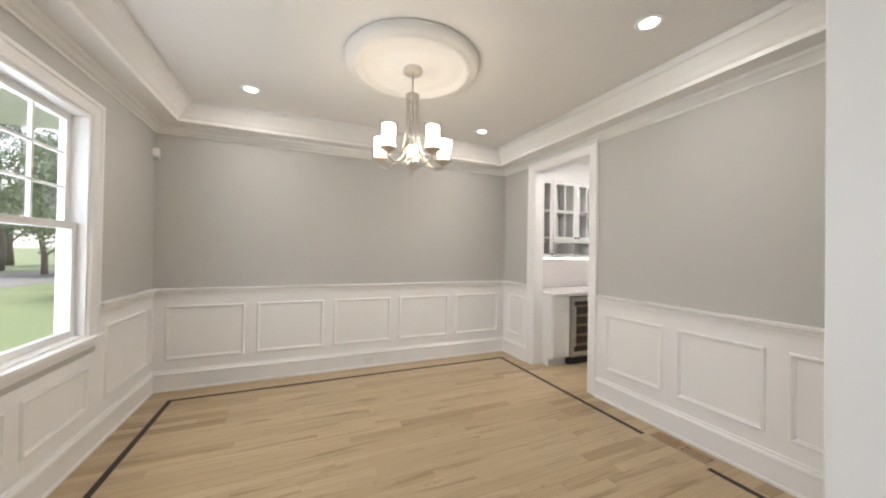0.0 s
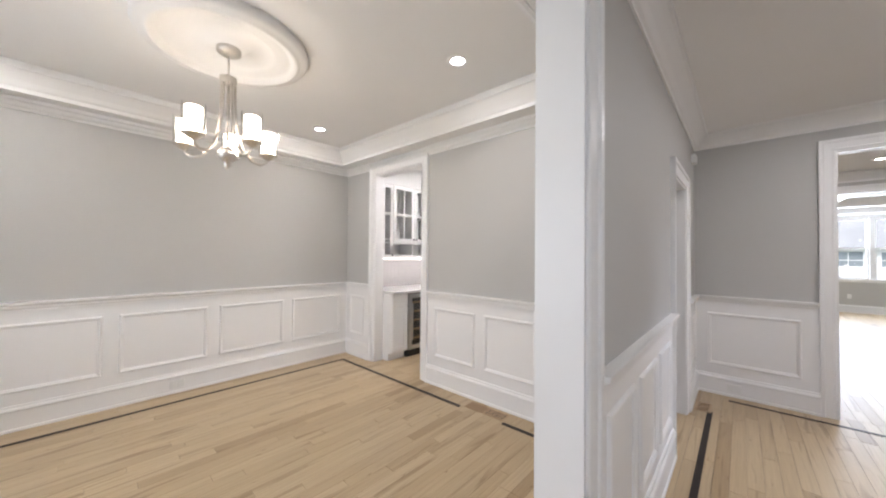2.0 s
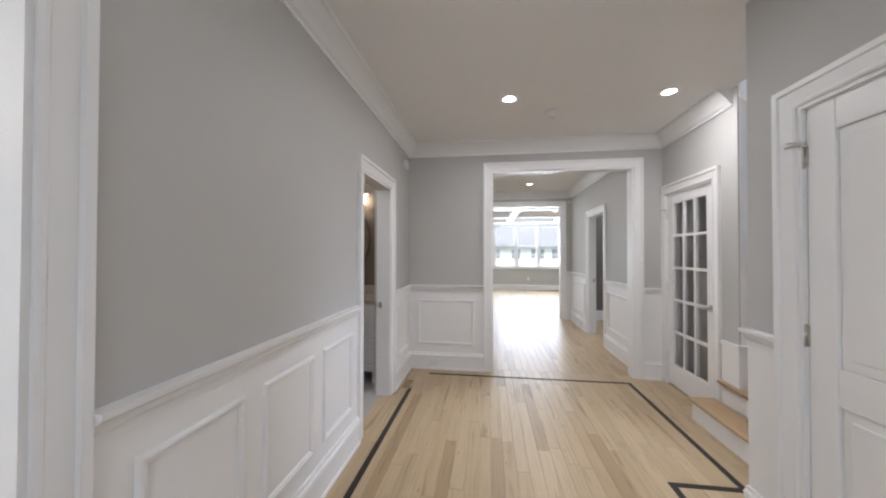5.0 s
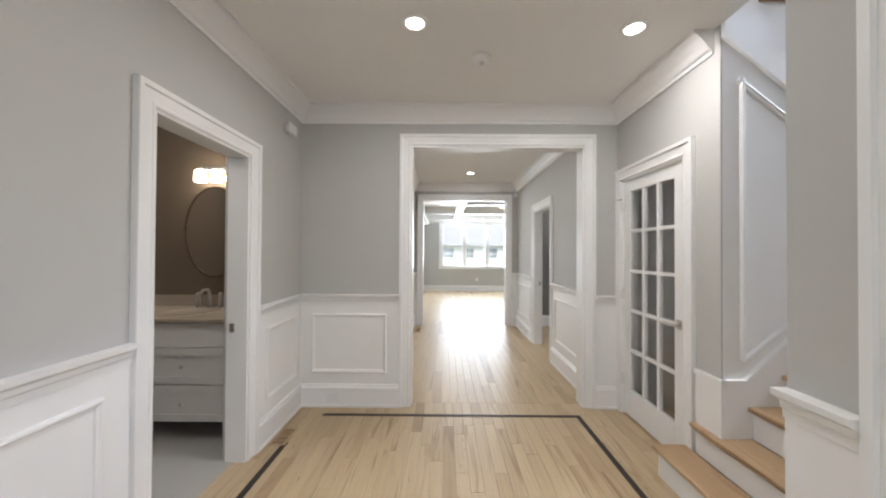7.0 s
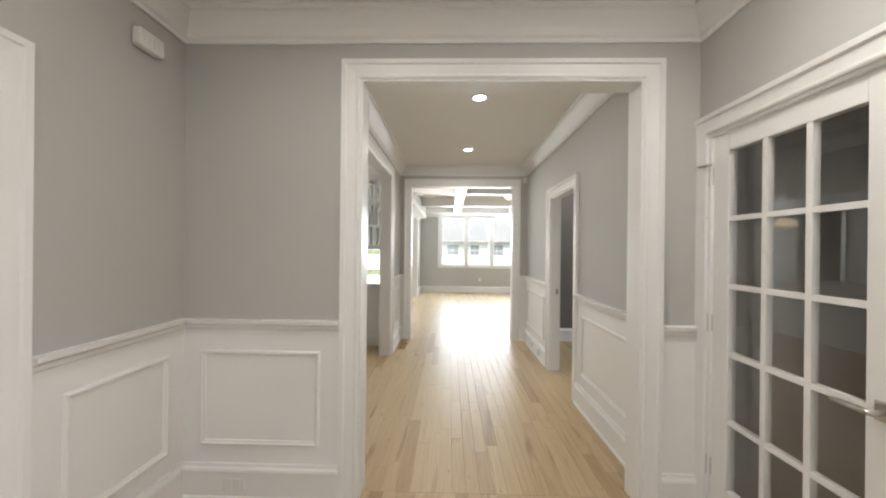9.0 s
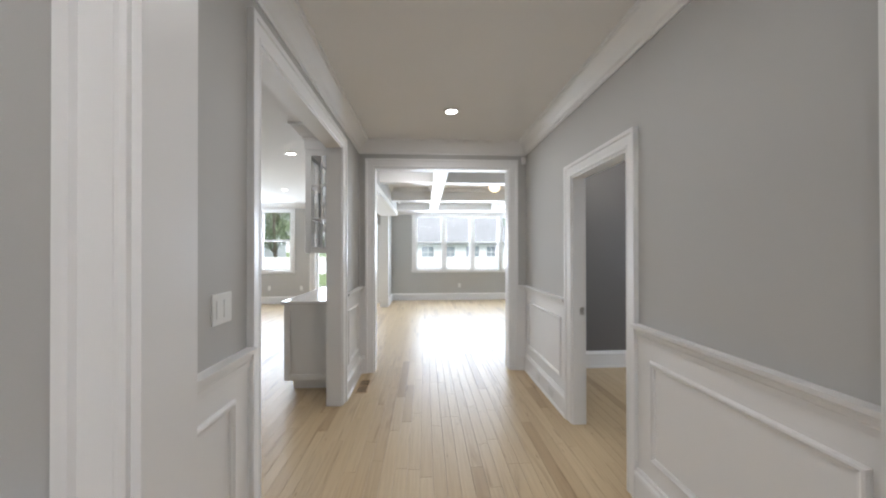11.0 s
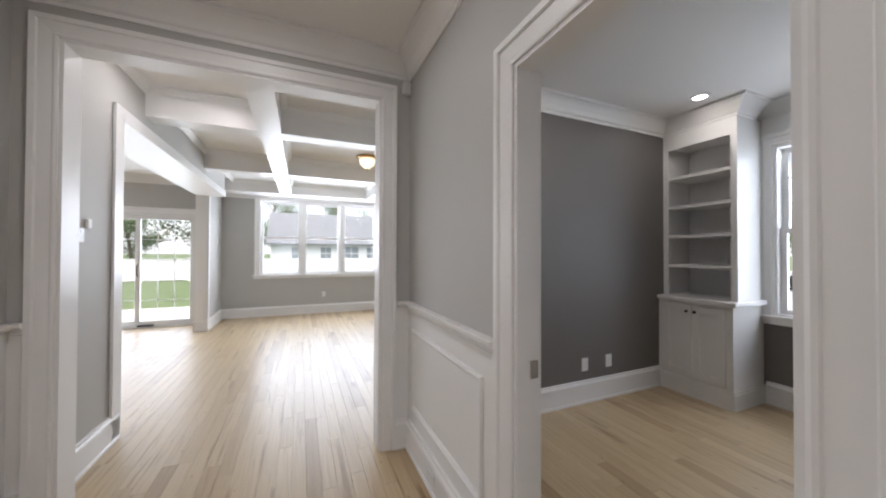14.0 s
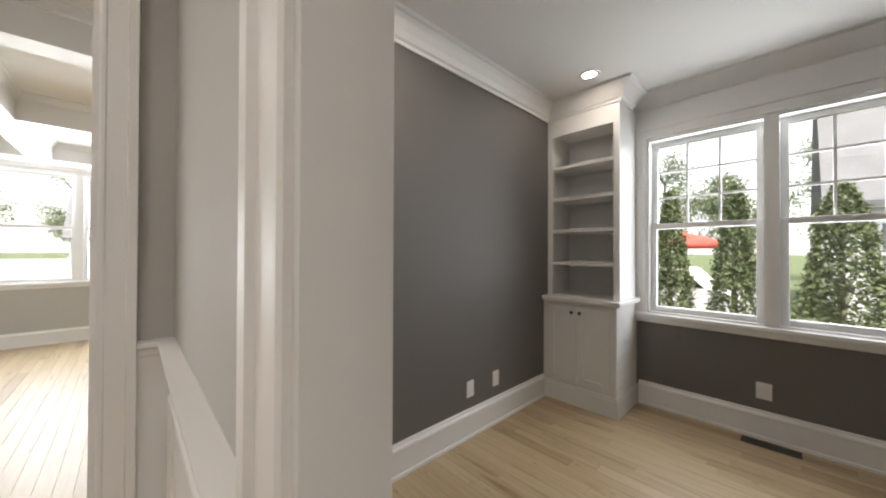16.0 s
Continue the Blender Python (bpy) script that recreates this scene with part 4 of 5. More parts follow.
def plate(at, normal, label="white wall outlet cover plate", category="outlet", w=0.075, h=0.118, holes="outlet", name="wall_outlet"):
    """A cover plate on a wall; normal is the room side."""
    root = thing(name, at, label, category, "cover plates")
    n = Vector((*normal, 0))
    s = Vector((-n.y, n.x, 0))
    P = Vector(at)

    def slabs(bm, c0, c1, z0, z1, d0, d1):
        sweep(bm, [(d0, z0), (d1, z0), (d1, z1), (d0, z1)], P + s * c0, P + s * c1, n, UP)
    bm = bmesh.new()
    slabs(bm, -w / 2, w / 2, -h / 2, h / 2, 0, 0.006)
    finish("cover", bm, PLASTIC, root, 0.003)
    bm = bmesh.new()
    if holes == "outlet":
        for z in (-0.026, 0.026):
            slabs(bm, -0.017, 0.017, z - 0.017, z + 0.017, 0.006, 0.008)
    else:
        count = max(1, round(w / 0.06) if w > 0.1 else 1)
        for k in range(count):
            c = (k - (count - 1) / 2) * 0.046
            slabs(bm, c - 0.017, c + 0.017, -0.034, 0.034, 0.006, 0.009)
    finish("insert", bm, PLASTIC, root, 0.001)
    return root


plate((0.45, DY1 - 0.028, 0.09), (0, -1), w=0.118, h=0.075, holes="switch")
plate((4.22, 0.02, 0.09), (-1, 0), w=0.118, h=0.075, holes="switch")
plate((7.635, -4.06, 0.34), (-1, 0))
plate((7.635, -4.36, 0.34), (-1, 0))
plate((6.165, SW, 0.34), (0, 1), w=0.085, h=0.118)
plate((FX, -2.15, 0.42), (-1, 0))
plate((4.97, CL, 1.215), (0, -1), "white double light switch plate", "light switch", 0.12, 0.118, "switch", "light_switch")
plate((7.95, -0.43, 1.17), (0, -1), "white triple light switch plate", "light switch", 0.16, 0.118, "switch", "light_switch")
plate((6.75, CR + 0.034, 0.10), (0, 1), w=0.118, h=0.07, holes="switch")
plate((7.1, CR + 0.034, 0.10), (0, 1), w=0.118, h=0.07, holes="switch")
plate((11.4, KY, 1.2), (0, -1), "white light switch plate", "light switch", 0.14, 0.118, "switch", "light_switch")
plate((NX, 2.2, 0.42), (-1, 0))
plate((NX, 3.05, 0.42), (-1, 0))

th = thing("thermostat", (8.0, -0.43, 1.45), "small white wall thermostat with gray display", "thermostat")
bm = bmesh.new()
box(bm, 7.93, 8.06, -0.455, -0.431, 1.41, 1.5)
finish("case", bm, PLASTIC, th, 0.006)
bm = bmesh.new()
box(bm, 7.955, 8.025, -0.457, -0.4551, 1.445, 1.485)
finish("display", bm, paint("lcd_gray", (0.25, 0.28, 0.25), 0.2, 0.02, 0, 50), th)
bm = bmesh.new()
box(bm, 8.11, 8.15, -0.45, -0.431, 1.5, 1.56)
tagged(finish("door_chime_sensor", bm, PLASTIC, bevel=0.006), "small white wall sensor", "sensor")


def sensor_box(name, x0, x1, y0, y1, z0, z1, label):
    root = thing(name, ((x0 + x1) / 2, (y0 + y1) / 2, z0), label, "sensor", "alarm sensors")
    bm = bmesh.new()
    box(bm, x0, x1, y0, y1, z0, z1)
    finish("case", bm, PLASTIC, root, 0.012)
    return root


sensor_box("alarm_sensor", DX0 + 0.002, DX0 + 0.05, 4.15, 4.22, 2.29, 2.38, "small white alarm sensor near the ceiling corner")
sensor_box("alarm_sensor", CE - 0.05, CE - 0.002, -2.37, -2.31, 2.47, 2.555, "small white alarm sensor in the corridor corner")
ds = sensor_box("door_chime", 3.92, 4.06, HL - 0.045, HL - 0.002, 2.38, 2.47, "white door chime box on the gray wall")
bm = bmesh.new()
for k in range(4):
    box(bm, 3.945 + k * 0.026, 3.955 + k * 0.026, HL - 0.047, HL - 0.0452, 2.40, 2.45)
finish("slot", bm, VINYL, ds)

sm = thing("smoke_detector", (3.45, -1.22, CZ), "round white smoke detector on the ceiling", "smoke detector")
bm = bmesh.new()
lathe(bm, [(0.068, 0), (0.068, -0.014), (0.055, -0.022), (0.05, -0.032), (0.02, -0.036)], (0, 0, 0), 28)
finish("body", bm, PLASTIC, sm).matrix_parent_inverse = Matrix()
bm = bmesh.new()
lathe(bm, [(0.018, -0.036), (0.016, -0.046), (0.004, -0.052)], (0, 0, 0), 14)
finish("sensor_tip", bm, STEEL, sm).matrix_parent_inverse = Matrix()

# ---- hall doors ----
fd = thing("french_door", (4.175, HR - 0.03, 0.01), "white fifteen-light french door with clear panes, closed", "door")
x0, x1, y0, y1, z0, z1 = 3.41, 4.175, HR - 0.05, HR - 0.012, 0.012, 2.035
gx0, gx1, gz0, gz1 = 3.52, 4.07, 0.235, 1.93
bm = bmesh.new()
box(bm, x0, gx0, y0, y1, z0, z1)
box(bm, gx1, x1, y0, y1, z0, z1)
box(bm, gx0, gx1, y0, y1, z0, gz0)
box(bm, gx0, gx1, y0, y1, gz1, z1)
finish("frame", bm, TRIM, fd, 0.003)
bm = bmesh.new()
for k in (1, 2):
    c = gx0 + (gx1 - gx0) * k / 3
    box(bm, c - 0.012, c + 0.012, y0 + 0.004, y1 - 0.004, gz0, gz1)
for k in range(1, 5):
    c = gz0 + (gz1 - gz0) * k / 5
    box(bm, gx0, gx1, y0 + 0.005, y1 - 0.005, c - 0.012, c + 0.012)
finish("glazing_bars", bm, TRIM, fd)
for i in range(3):
    for j in range(5):
        a, c = gx0 + (gx1 - gx0) * i / 3, gz0 + (gz1 - gz0) * j / 5
        bm = bmesh.new()
        box(bm, a + 0.008, a + (gx1 - gx0) / 3 - 0.008, y0 + 0.017, y0 + 0.021, c + 0.008, c + (gz1 - gz0) / 5 - 0.008)
        finish("pane", bm, DOUBLE, fd)


def hinges(root, x, y, zs, d=1):
    for z in zs:
        bm = bmesh.new()
        box(bm, x - 0.016, x + 0.016, min(y, y + d * 0.005), max(y, y + d * 0.005), z - 0.045, z + 0.045)
        tube(bm, [(x, y + d * 0.009, z - 0.05), (x, y + d * 0.009, z + 0.05)], 0.007, 8)
        finish("hinge", bm, NICKEL, root)


def lever(root, x, y, z, d, turn):
    bm = bmesh.new()
    y_ = y + d * 0.006
    box(bm, x - 0.032, x + 0.032, min(y, y_), max(y, y_), z - 0.032, z + 0.032)
    tube(bm, [(x, y_, z), (x, y + d * 0.05, z), (x + turn * 0.03, y + d * 0.056, z), (x + turn * 0.11, y + d * 0.054, z)], [0.011, 0.011, 0.01, 0.008], 10)
    finish("lever_handle", bm, NICKEL, root)


hinges(fd, 4.177, HR - 0.010, (0.3, 1.05, 1.82))
lever(fd, 3.46, HR - 0.012, 0.92, 1, 1)
bm = bmesh.new()
tube(bm, [(4.15, HR + 0.01, 1.875), (4.19, HR + 0.05, 1.875)], 0.006, 8)
tube(bm, [(4.13, HR + 0.02, 1.878), (4.2, HR + 0.04, 1.878)], 0.005, 8)
finish("door_stop", bm, NICKEL, fd)

cd = thing("closet_door", (1.89, COAT_Y - 0.05, 0.01), "white two-panel closet door, closed", "door")
bm = bmesh.new()
cx0, cx1, cy0, cy1 = 1.108, 1.882, COAT_Y - 0.05, COAT_Y - 0.015
st = 0.12
box(bm, cx0, cx0 + st, cy0, cy1, 0.012, 2.03)
box(bm, cx1 - st, cx1, cy0, cy1, 0.012, 2.03)
for z0, z1 in ((0.012, 0.24), (0.80, 0.95), (1.9, 2.03)):
    box(bm, cx0 + st, cx1 - st, cy0, cy1, z0, z1)
for z0, z1 in ((0.24, 0.80), (0.95, 1.9)):
    box(bm, cx0 + st, cx1 - st, cy0 + 0.008, cy1 - 0.012, z0, z1)
    for s in (1,):
        w = 0.04
        box(bm, cx0 + st + w, cx1 - st - w, cy0 + 0.01, cy1 - 0.004, z0 + w, z1 - w)
finish("panel", bm, TRIM, cd, 0.005)
hinges(cd, 1.888, COAT_Y - 0.013, (0.25, 1.05, 1.82))
bm = bmesh.new()
tube(bm, [(1.87, COAT_Y + 0.01, 1.875), (1.93, COAT_Y + 0.03, 1.875)], 0.006, 8)
tube(bm, [(1.86, COAT_Y, 1.88), (1.91, COAT_Y + 0.04, 1.89)], 0.004, 8)
finish("door_stop", bm, NICKEL, cd)
lever(cd, 1.17, COAT_Y - 0.015, 0.95, 1, 1)

# ---- stairs ----
stairs = structure(new("staircase"), "oak treads and white risers climbing beside a panelled wall", "stairs")
stairs.location = (2.6, -2.4, 0)
RUN, RISE, NOSE = 0.19, 0.18, -2.31
for k in range(14):
    ny = NOSE - k * RUN
    xr = (3.37, 3.30)[k] if k < 2 else 3.116
    zt = RISE * (k + 1)
    bm = bmesh.new()
    back = ny - RUN - 0.03
    if k < 2 and back < HR:
        box(bm, COAT_X + 0.02, 3.118, back, ny, zt - 0.028, zt)
        if k == 0:
            box(bm, 3.118, xr, HR + 0.004, ny, zt - 0.028, zt)
        else:
            box(bm, 3.118, xr, HR + 0.004, ny, zt - 0.028, zt)
    else:
        box(bm, COAT_X + 0.02, xr, back, ny, zt - 0.028, zt)
    bmesh.ops.remove_doubles(bm, verts=bm.verts, dist=1e-4)
    finish("tread", bm, OAK_TREAD, stairs, 0.01)
    bm = bmesh.new()
    box(bm, COAT_X + 0.02, 3.117, ny - 0.05, ny - 0.03, zt - RISE, zt - 0.028)
    if k < 2:
        box(bm, 3.117, xr - 0.03, max(HR + 0.002, ny - 0.2) if k == 0 else HR + 0.002, ny - 0.03, zt - RISE, zt - 0.028)
    finish("riser", bm, TRIM, stairs)
bm = bmesh.new()
slope = RISE / RUN
sweep(bm, [(0, 0), (0.016, 0), (0.016, 0.40), (0.024, 0.405), (0.022, 0.43), (0, 0.44)], (3.12, -2.66, 0.24), (3.12, -2.66 - 11 * RUN, 0.24 + 11 * RISE), (-1, 0, 0), UP)
box(bm, 3.098, 3.12, -2.66, HR + 0.0, 0.36, 0.66)
box(bm, 3.092, 3.122, -2.68, HR + 0.012, 0.66, 0.69)
box(bm, 3.098, 3.29, HR, HR + 0.018, 0.18, 0.66)
box(bm, 3.092, 3.295, HR, HR + 0.026, 0.66, 0.69)
finish("skirt_board", bm, TRIM, stairs)
bm = bmesh.new()
A, B, D = Vector((3.118, -2.66, 0.80)), Vector((3.118, -2.66, 2.41)), Vector((3.118, -3.67, 1.61))
E_ = Vector((-1, 0, 0))
for p, q in ((A, B), (B, D), (A, D)):
    w = (q - p).normalized()
    sweep(bm, PANEL, p, q, w.cross(E_), E_)
finish("panel_moulding", bm, TRIM, stairs)
bm = bmesh.new()
sweep(bm, [(0, 0), (0.025, 0), (0.025, 0.14), (0, 0.14)], (3.118, -2.56, 2.64), (3.118, -3.8, 1.62), (-1, 0, 0), UP)
finish("upper_skirt", bm, TRIM, stairs)
for k in range(4):
    y, z = -2.9 - k * 0.21, 2.88 - k * 0.18
    bm = bmesh.new()
    box(bm, 3.05, 3.119, y - 0.13, y + 0.13, z - 0.03, z)
    finish("tread", bm, OAK_TREAD, stairs, 0.008)
    for d in (-0.06, 0.06):
        bm = bmesh.new()
        lathe(bm, [(0.02, 0), (0.02, 0.2), (0.014, 0.24), (0.018, 0.5), (0.012, 0.86)], (3.085, y + d, z), 8)
        finish("baluster", bm, TRIM, stairs)


# ---- cabinets ----
def shaker(bm, axis, face, out, a, b, z0, z1, rail=0.055, t=0.02):
    """A frame-and-panel front on a plane."""
    def put(s0, s1, d0, d1, c0, c1):
        e0, e1 = sorted((face + out * d0, face + out * d1))
        if axis == "x":
            box(bm, s0, s1, e0, e1, c0, c1)
        else:
            box(bm, e0, e1, s0, s1, c0, c1)
    put(a, a + rail, 0, t, z0, z1)
    put(b - rail, b, 0, t, z0, z1)
    put(a + rail, b - rail, 0, t, z0, z0 + rail)
    put(a + rail, b - rail, 0, t, z1 - rail, z1)
    put(a + rail, b - rail, 0, t * 0.45, z0 + rail, z1 - rail)


def knob(parent, at, d, mat=None):
    bm = bmesh.new()
    p, d = Vector(at), Vector(d)
    tube(bm, [p, p + d * 0.012, p + d * 0.014, p + d * 0.026, p + d * 0.03], [0.005, 0.005, 0.012, 0.014, 0.006], 10)
    finish("knob", bm, mat or NICKEL, parent)


# powder room
van = thing("bathroom_vanity", (3.93, 1.1, 0), "white drawer vanity with a veined stone top", "vanity")
bm = bmesh.new()
box(bm, 3.69, 4.25, 0.52, 1.75, 0.13, 0.868)
for y in (0.56, 1.68):
    box(bm, 3.71, 3.77, y, y + 0.06, 0.0, 0.13)
finish("body", bm, CABWHITE, van)
for a, b in ((0.525, 1.745),):
    for z0, z1 in ((0.14, 0.405), (0.415, 0.68), (0.69, 0.86)):
        bm = bmesh.new()
        if z1 > 0.8:
            box(bm, 3.672, 3.69, a, b, z0, z1)
        else:
            shaker(bm, "y", 3.69, -1, a, b, z0, z1, 0.05, 0.018)
        dr = finish("drawer", bm, CABWHITE, van, 0.002)
        if z1 < 0.8:
            for ky in (0.95, 1.33):
                knob(dr, (3.672, ky, (z0 + z1) / 2), (-1, 0, 0))
bm = bmesh.new()
box(bm, 3.655, 4.25, 0.503, 1.77, 0.87, 0.90)
box(bm, 4.23, 4.25, 0.51, 1.77, 0.90, 1.0)
box(bm, 3.80, 4.23, 0.503, 0.523, 0.90, 1.0)
finish("stone_top", bm, MARBLE, van, 0.004)
# flat disc; the stone colour stands for the shade in a white bowl
bm = bmesh.new()
lathe(bm, [(0.21, 0.9002), (0.215, 0.9025), (0.2, 0.904), (0.19, 0.9015), (0.05, 0.901)], (3.93, 1.12, 0), 32)
finish("basin", bm, MARBLE, van)
bm = bmesh.new()
tube(bm, [(4.17, 1.12, 0.90), (4.17, 1.12, 1.02), (4.15, 1.12, 1.06), (4.09, 1.12, 1.06), (4.06, 1.12, 1.03)], [0.02, 0.013, 0.012, 0.011, 0.01], 10)
for s in (-0.1, 0.1):
    lathe(bm, [(0.022, 0.90), (0.016, 0.94), (0.018, 0.97), (0.012, 1.0), (0.02, 1.02), (0.004, 1.035)], (4.17, 1.12 + s, 0), 14)
tap = tagged(finish("basin_tap", bm, STEEL), "chrome three-hole basin tap on the stone top", "tap")
mi = thing("oval_mirror", (4.25, 1.12, 1.6), "oval wall mirror with a thin dark frame", "mirror")
bm = bmesh.new()
bmesh.ops.create_circle(bm, cap_ends=True, segments=48, radius=1.0)
bmesh.ops.transform(bm, matrix=Matrix.Translation((4.235, 1.12, 1.58)) @ Matrix.Rotation(radians(-90), 4, "Y") @ Matrix.Diagonal((0.405, 0.265, 1, 1)), verts=bm.verts)
finish("mirror_glass", bm, MIRROR, mi)
bm = bmesh.new()
tube(bm, [(4.238, 1.12 + 0.272 * math.cos(a), 1.58 + 0.412 * math.sin(a)) for a in [2 * math.pi * k / 48 for k in range(49)]], 0.011, 8)
finish("frame", bm, paint("bronze_frame", (0.10, 0.075, 0.05), 0.35, 0.1, 0.1, 60, 0.6), mi)
sc = thing("wall_sconce", (4.25, 1.06, 2.12), "chrome vanity sconce with lit glass shades", "wall lamp")
bm = bmesh.new()
box(bm, 4.225, 4.249, 0.86, 1.26, 2.13, 2.17)
for y in (0.92, 1.06, 1.2):
    tube(bm, [(4.23, y, 2.15), (4.16, y, 2.15), (4.15, y, 2.12)], 0.008, 8)
finish("bar", bm, STEEL, sc, 0.003)
for y in (0.92, 1.06, 1.2):
    bm = bmesh.new()
    lathe(bm, [(0.03, 2.12), (0.042, 2.11), (0.048, 2.02), (0.044, 2.018)], (4.15, y, 0), 18)
    finish("shade", bm, SHADE_GLOW, sc)
bm = bmesh.new()
box(bm, 2.53, 4.25, 0.42, 2.1, -0.012, 0.003)
structure(finish("floor_powder_room", bm, TILE), "pale gray stone tile floor of the powder room", "floor")
run("crown_moulding", CROWN, (4.26, 2.1), (4.26, 0.5), (-1, 0), KZ, 1, 1, "white crown moulding")

# pantry
base = thing("pantry_base_cabinet", (2.68, PF, 0), "white shaker base cabinet in the pantry", "cabinet")
bm = bmesh.new()
box(bm, 2.54, 2.82, PF + 0.02, PB, 0.1, 0.88)
box(bm, 2.54, 2.82, PF + 0.08, PB, 0, 0.1)
finish("body", bm, CABWHITE, base)
bm = bmesh.new()
shaker(bm, "x", PF + 0.02, -1, 2.55, 2.81, 0.12, 0.70, 0.06)
finish("door", bm, CABWHITE, base, 0.002)
bm = bmesh.new()
box(bm, 2.55, 2.81, PF, PF + 0.02, 0.715, 0.87)
finish("drawer", bm, CABWHITE, base, 0.002)
wine = thing("wine_cooler", (3.12, PF, 0), "stainless framed wine cooler with dark glass door", "wine cooler")
bm = bmesh.new()
box(bm, 2.83, 3.43, PF + 0.03, PB, 0.0, 0.87)
finish("body", bm, BLACK, wine)
bm = bmesh.new()
for s in ((2.835, 2.89, 0.1, 0.86), (3.37, 3.425, 0.1, 0.86), (2.89, 3.37, 0.1, 0.15), (2.89, 3.37, 0.81, 0.86)):
    box(bm, s[0], s[1], PF - 0.005, PF + 0.03, s[2], s[3])
finish("door_frame", bm, STEEL, wine, 0.002)
bm = bmesh.new()
box(bm, 2.89, 3.37, PF + 0.008, PF + 0.014, 0.15, 0.81)
finish("glass_door", bm, CLEAR, wine)
bm = bmesh.new()
for k in range(5):
    box(bm, 2.88, 3.38, PF + 0.022, PF + 0.029, 0.23 + k * 0.125, 0.255 + k * 0.125)
finish("wine_rack", bm, paint("beech_rack", (0.3, 0.2, 0.11), 0.5, 0.1, 0.1, 60), wine)
bm = bmesh.new()
tube(bm, [(2.865, PF - 0.005, 0.24), (2.865, PF - 0.045, 0.25), (2.865, PF - 0.045, 0.74), (2.865, PF - 0.005, 0.75)], 0.009, 8)
finish("handle", bm, STEEL, wine)
bm = bmesh.new()
box(bm, 2.84, 3.42, PF + 0.0, PF + 0.02, 0.01, 0.09)
finish("kick_grille", bm, BLACK, wine)
base2 = thing("pantry_base_cabinet", (3.73, PF, 0), "white shaker base cabinet in the pantry", "cabinet")
bm = bmesh.new()
box(bm, 3.44, 4.25, PF + 0.02, PB, 0.0, 0.88)
finish("body", bm, CABWHITE, base2)
bm = bmesh.new()
shaker(bm, "x", PF + 0.02, -1, 3.45, 4.24, 0.12, 0.87, 0.06)
finish("door", bm, CABWHITE, base2, 0.002)
bm = bmesh.new()
box(bm, 2.54, 4.245, PF - 0.03, PB - 0.012, 0.882, 0.922)
tagged(finish("pantry_counter", bm, STONE, bevel=0.004), "white quartz counter on the pantry cabinets", "counter")
bm = bmesh.new()
for r in range(7):
    for c in range(12):
        x = 2.5 + c * 0.15 - (0.075 if r % 2 else 0)
        box(bm, max(2.54, x + 0.0015), min(4.245, x + 0.1485), PB - 0.011, PB - 0.001, 0.924 + r * 0.062, 0.924 + r * 0.062 + 0.0605)
structure(finish("backsplash", bm, BACKSPLASH), "white marble tile backsplash", "backsplash")
up = thing("pantry_wall_cabinet", (3.37, 3.7, 1.36), "white wall cabinet with glazed doors over the counter", "cabinet")
UF = 3.66
bm = bmesh.new()
box(bm, 2.54, 4.245, UF + 0.31, PB - 0.002, 1.36, 2.42)
for z0, z1 in ((1.36, 1.41), (1.57, 1.59), (1.98, 1.995), (2.40, 2.42)):
    box(bm, 2.54, 4.245, UF + 0.02, UF + 0.31, z0, z1)
for x in (2.54, 2.745, 3.16, 3.575, 4.225):
    box(bm, x, x + 0.02, UF + 0.02, UF + 0.31, 1.41, 2.40)
box(bm, 2.54, 4.245, UF, PB - 0.002, 2.42, CZ - 0.002)
box(bm, 2.76, 4.225, UF, UF + 0.02, 1.36, 1.415)
box(bm, 2.76, 4.225, UF, UF + 0.02, 1.57, 1.60)
finish("carcase", bm, CABWHITE, up)
for a, b, foot in ((2.56, 2.755, 1.37), (2.765, 3.165, 1.6), (3.17, 3.57, 1.6), (3.585, 4.24, 1.6)):
    bm = bmesh.new()
    r = 0.05
    box(bm, a, a + r, UF - 0.018, UF, foot, 2.41)
    box(bm, b - r, b, UF - 0.018, UF, foot, 2.41)
    box(bm, a + r, b - r, UF - 0.018, UF, foot, foot + r)
    box(bm, a + r, b - r, UF - 0.018, UF, 2.41 - r, 2.41)
    if b - a > 0.3:
        box(bm, (a + b) / 2 - 0.01, (a + b) / 2 + 0.01, UF - 0.015, UF - 0.003, foot + r, 2.41 - r)
    box(bm, a + r, b - r, UF - 0.015, UF - 0.003, 1.99, 2.01)
    if foot < 1.5:
        box(bm, a + r, b - r, UF - 0.015, UF - 0.003, 1.62, 1.64)
    dr = finish("door", bm, CABWHITE, up)
    knob(dr, ((b - 0.025) if a < 3 else (a + 0.025), UF - 0.018, foot + 0.04), (0, -1, 0), BLACK)
    bm = bmesh.new()
    box(bm, a + r, b - r, UF - 0.011, UF - 0.007, foot + r, 2.41 - r)
    finish("pane", bm, CLEAR, dr)
bm = bmesh.new()
box(bm, 2.6, 4.2, UF + 0.12, UF + 0.16, 1.348, 1.359)
finish("light_strip", bm, STRIP, up)

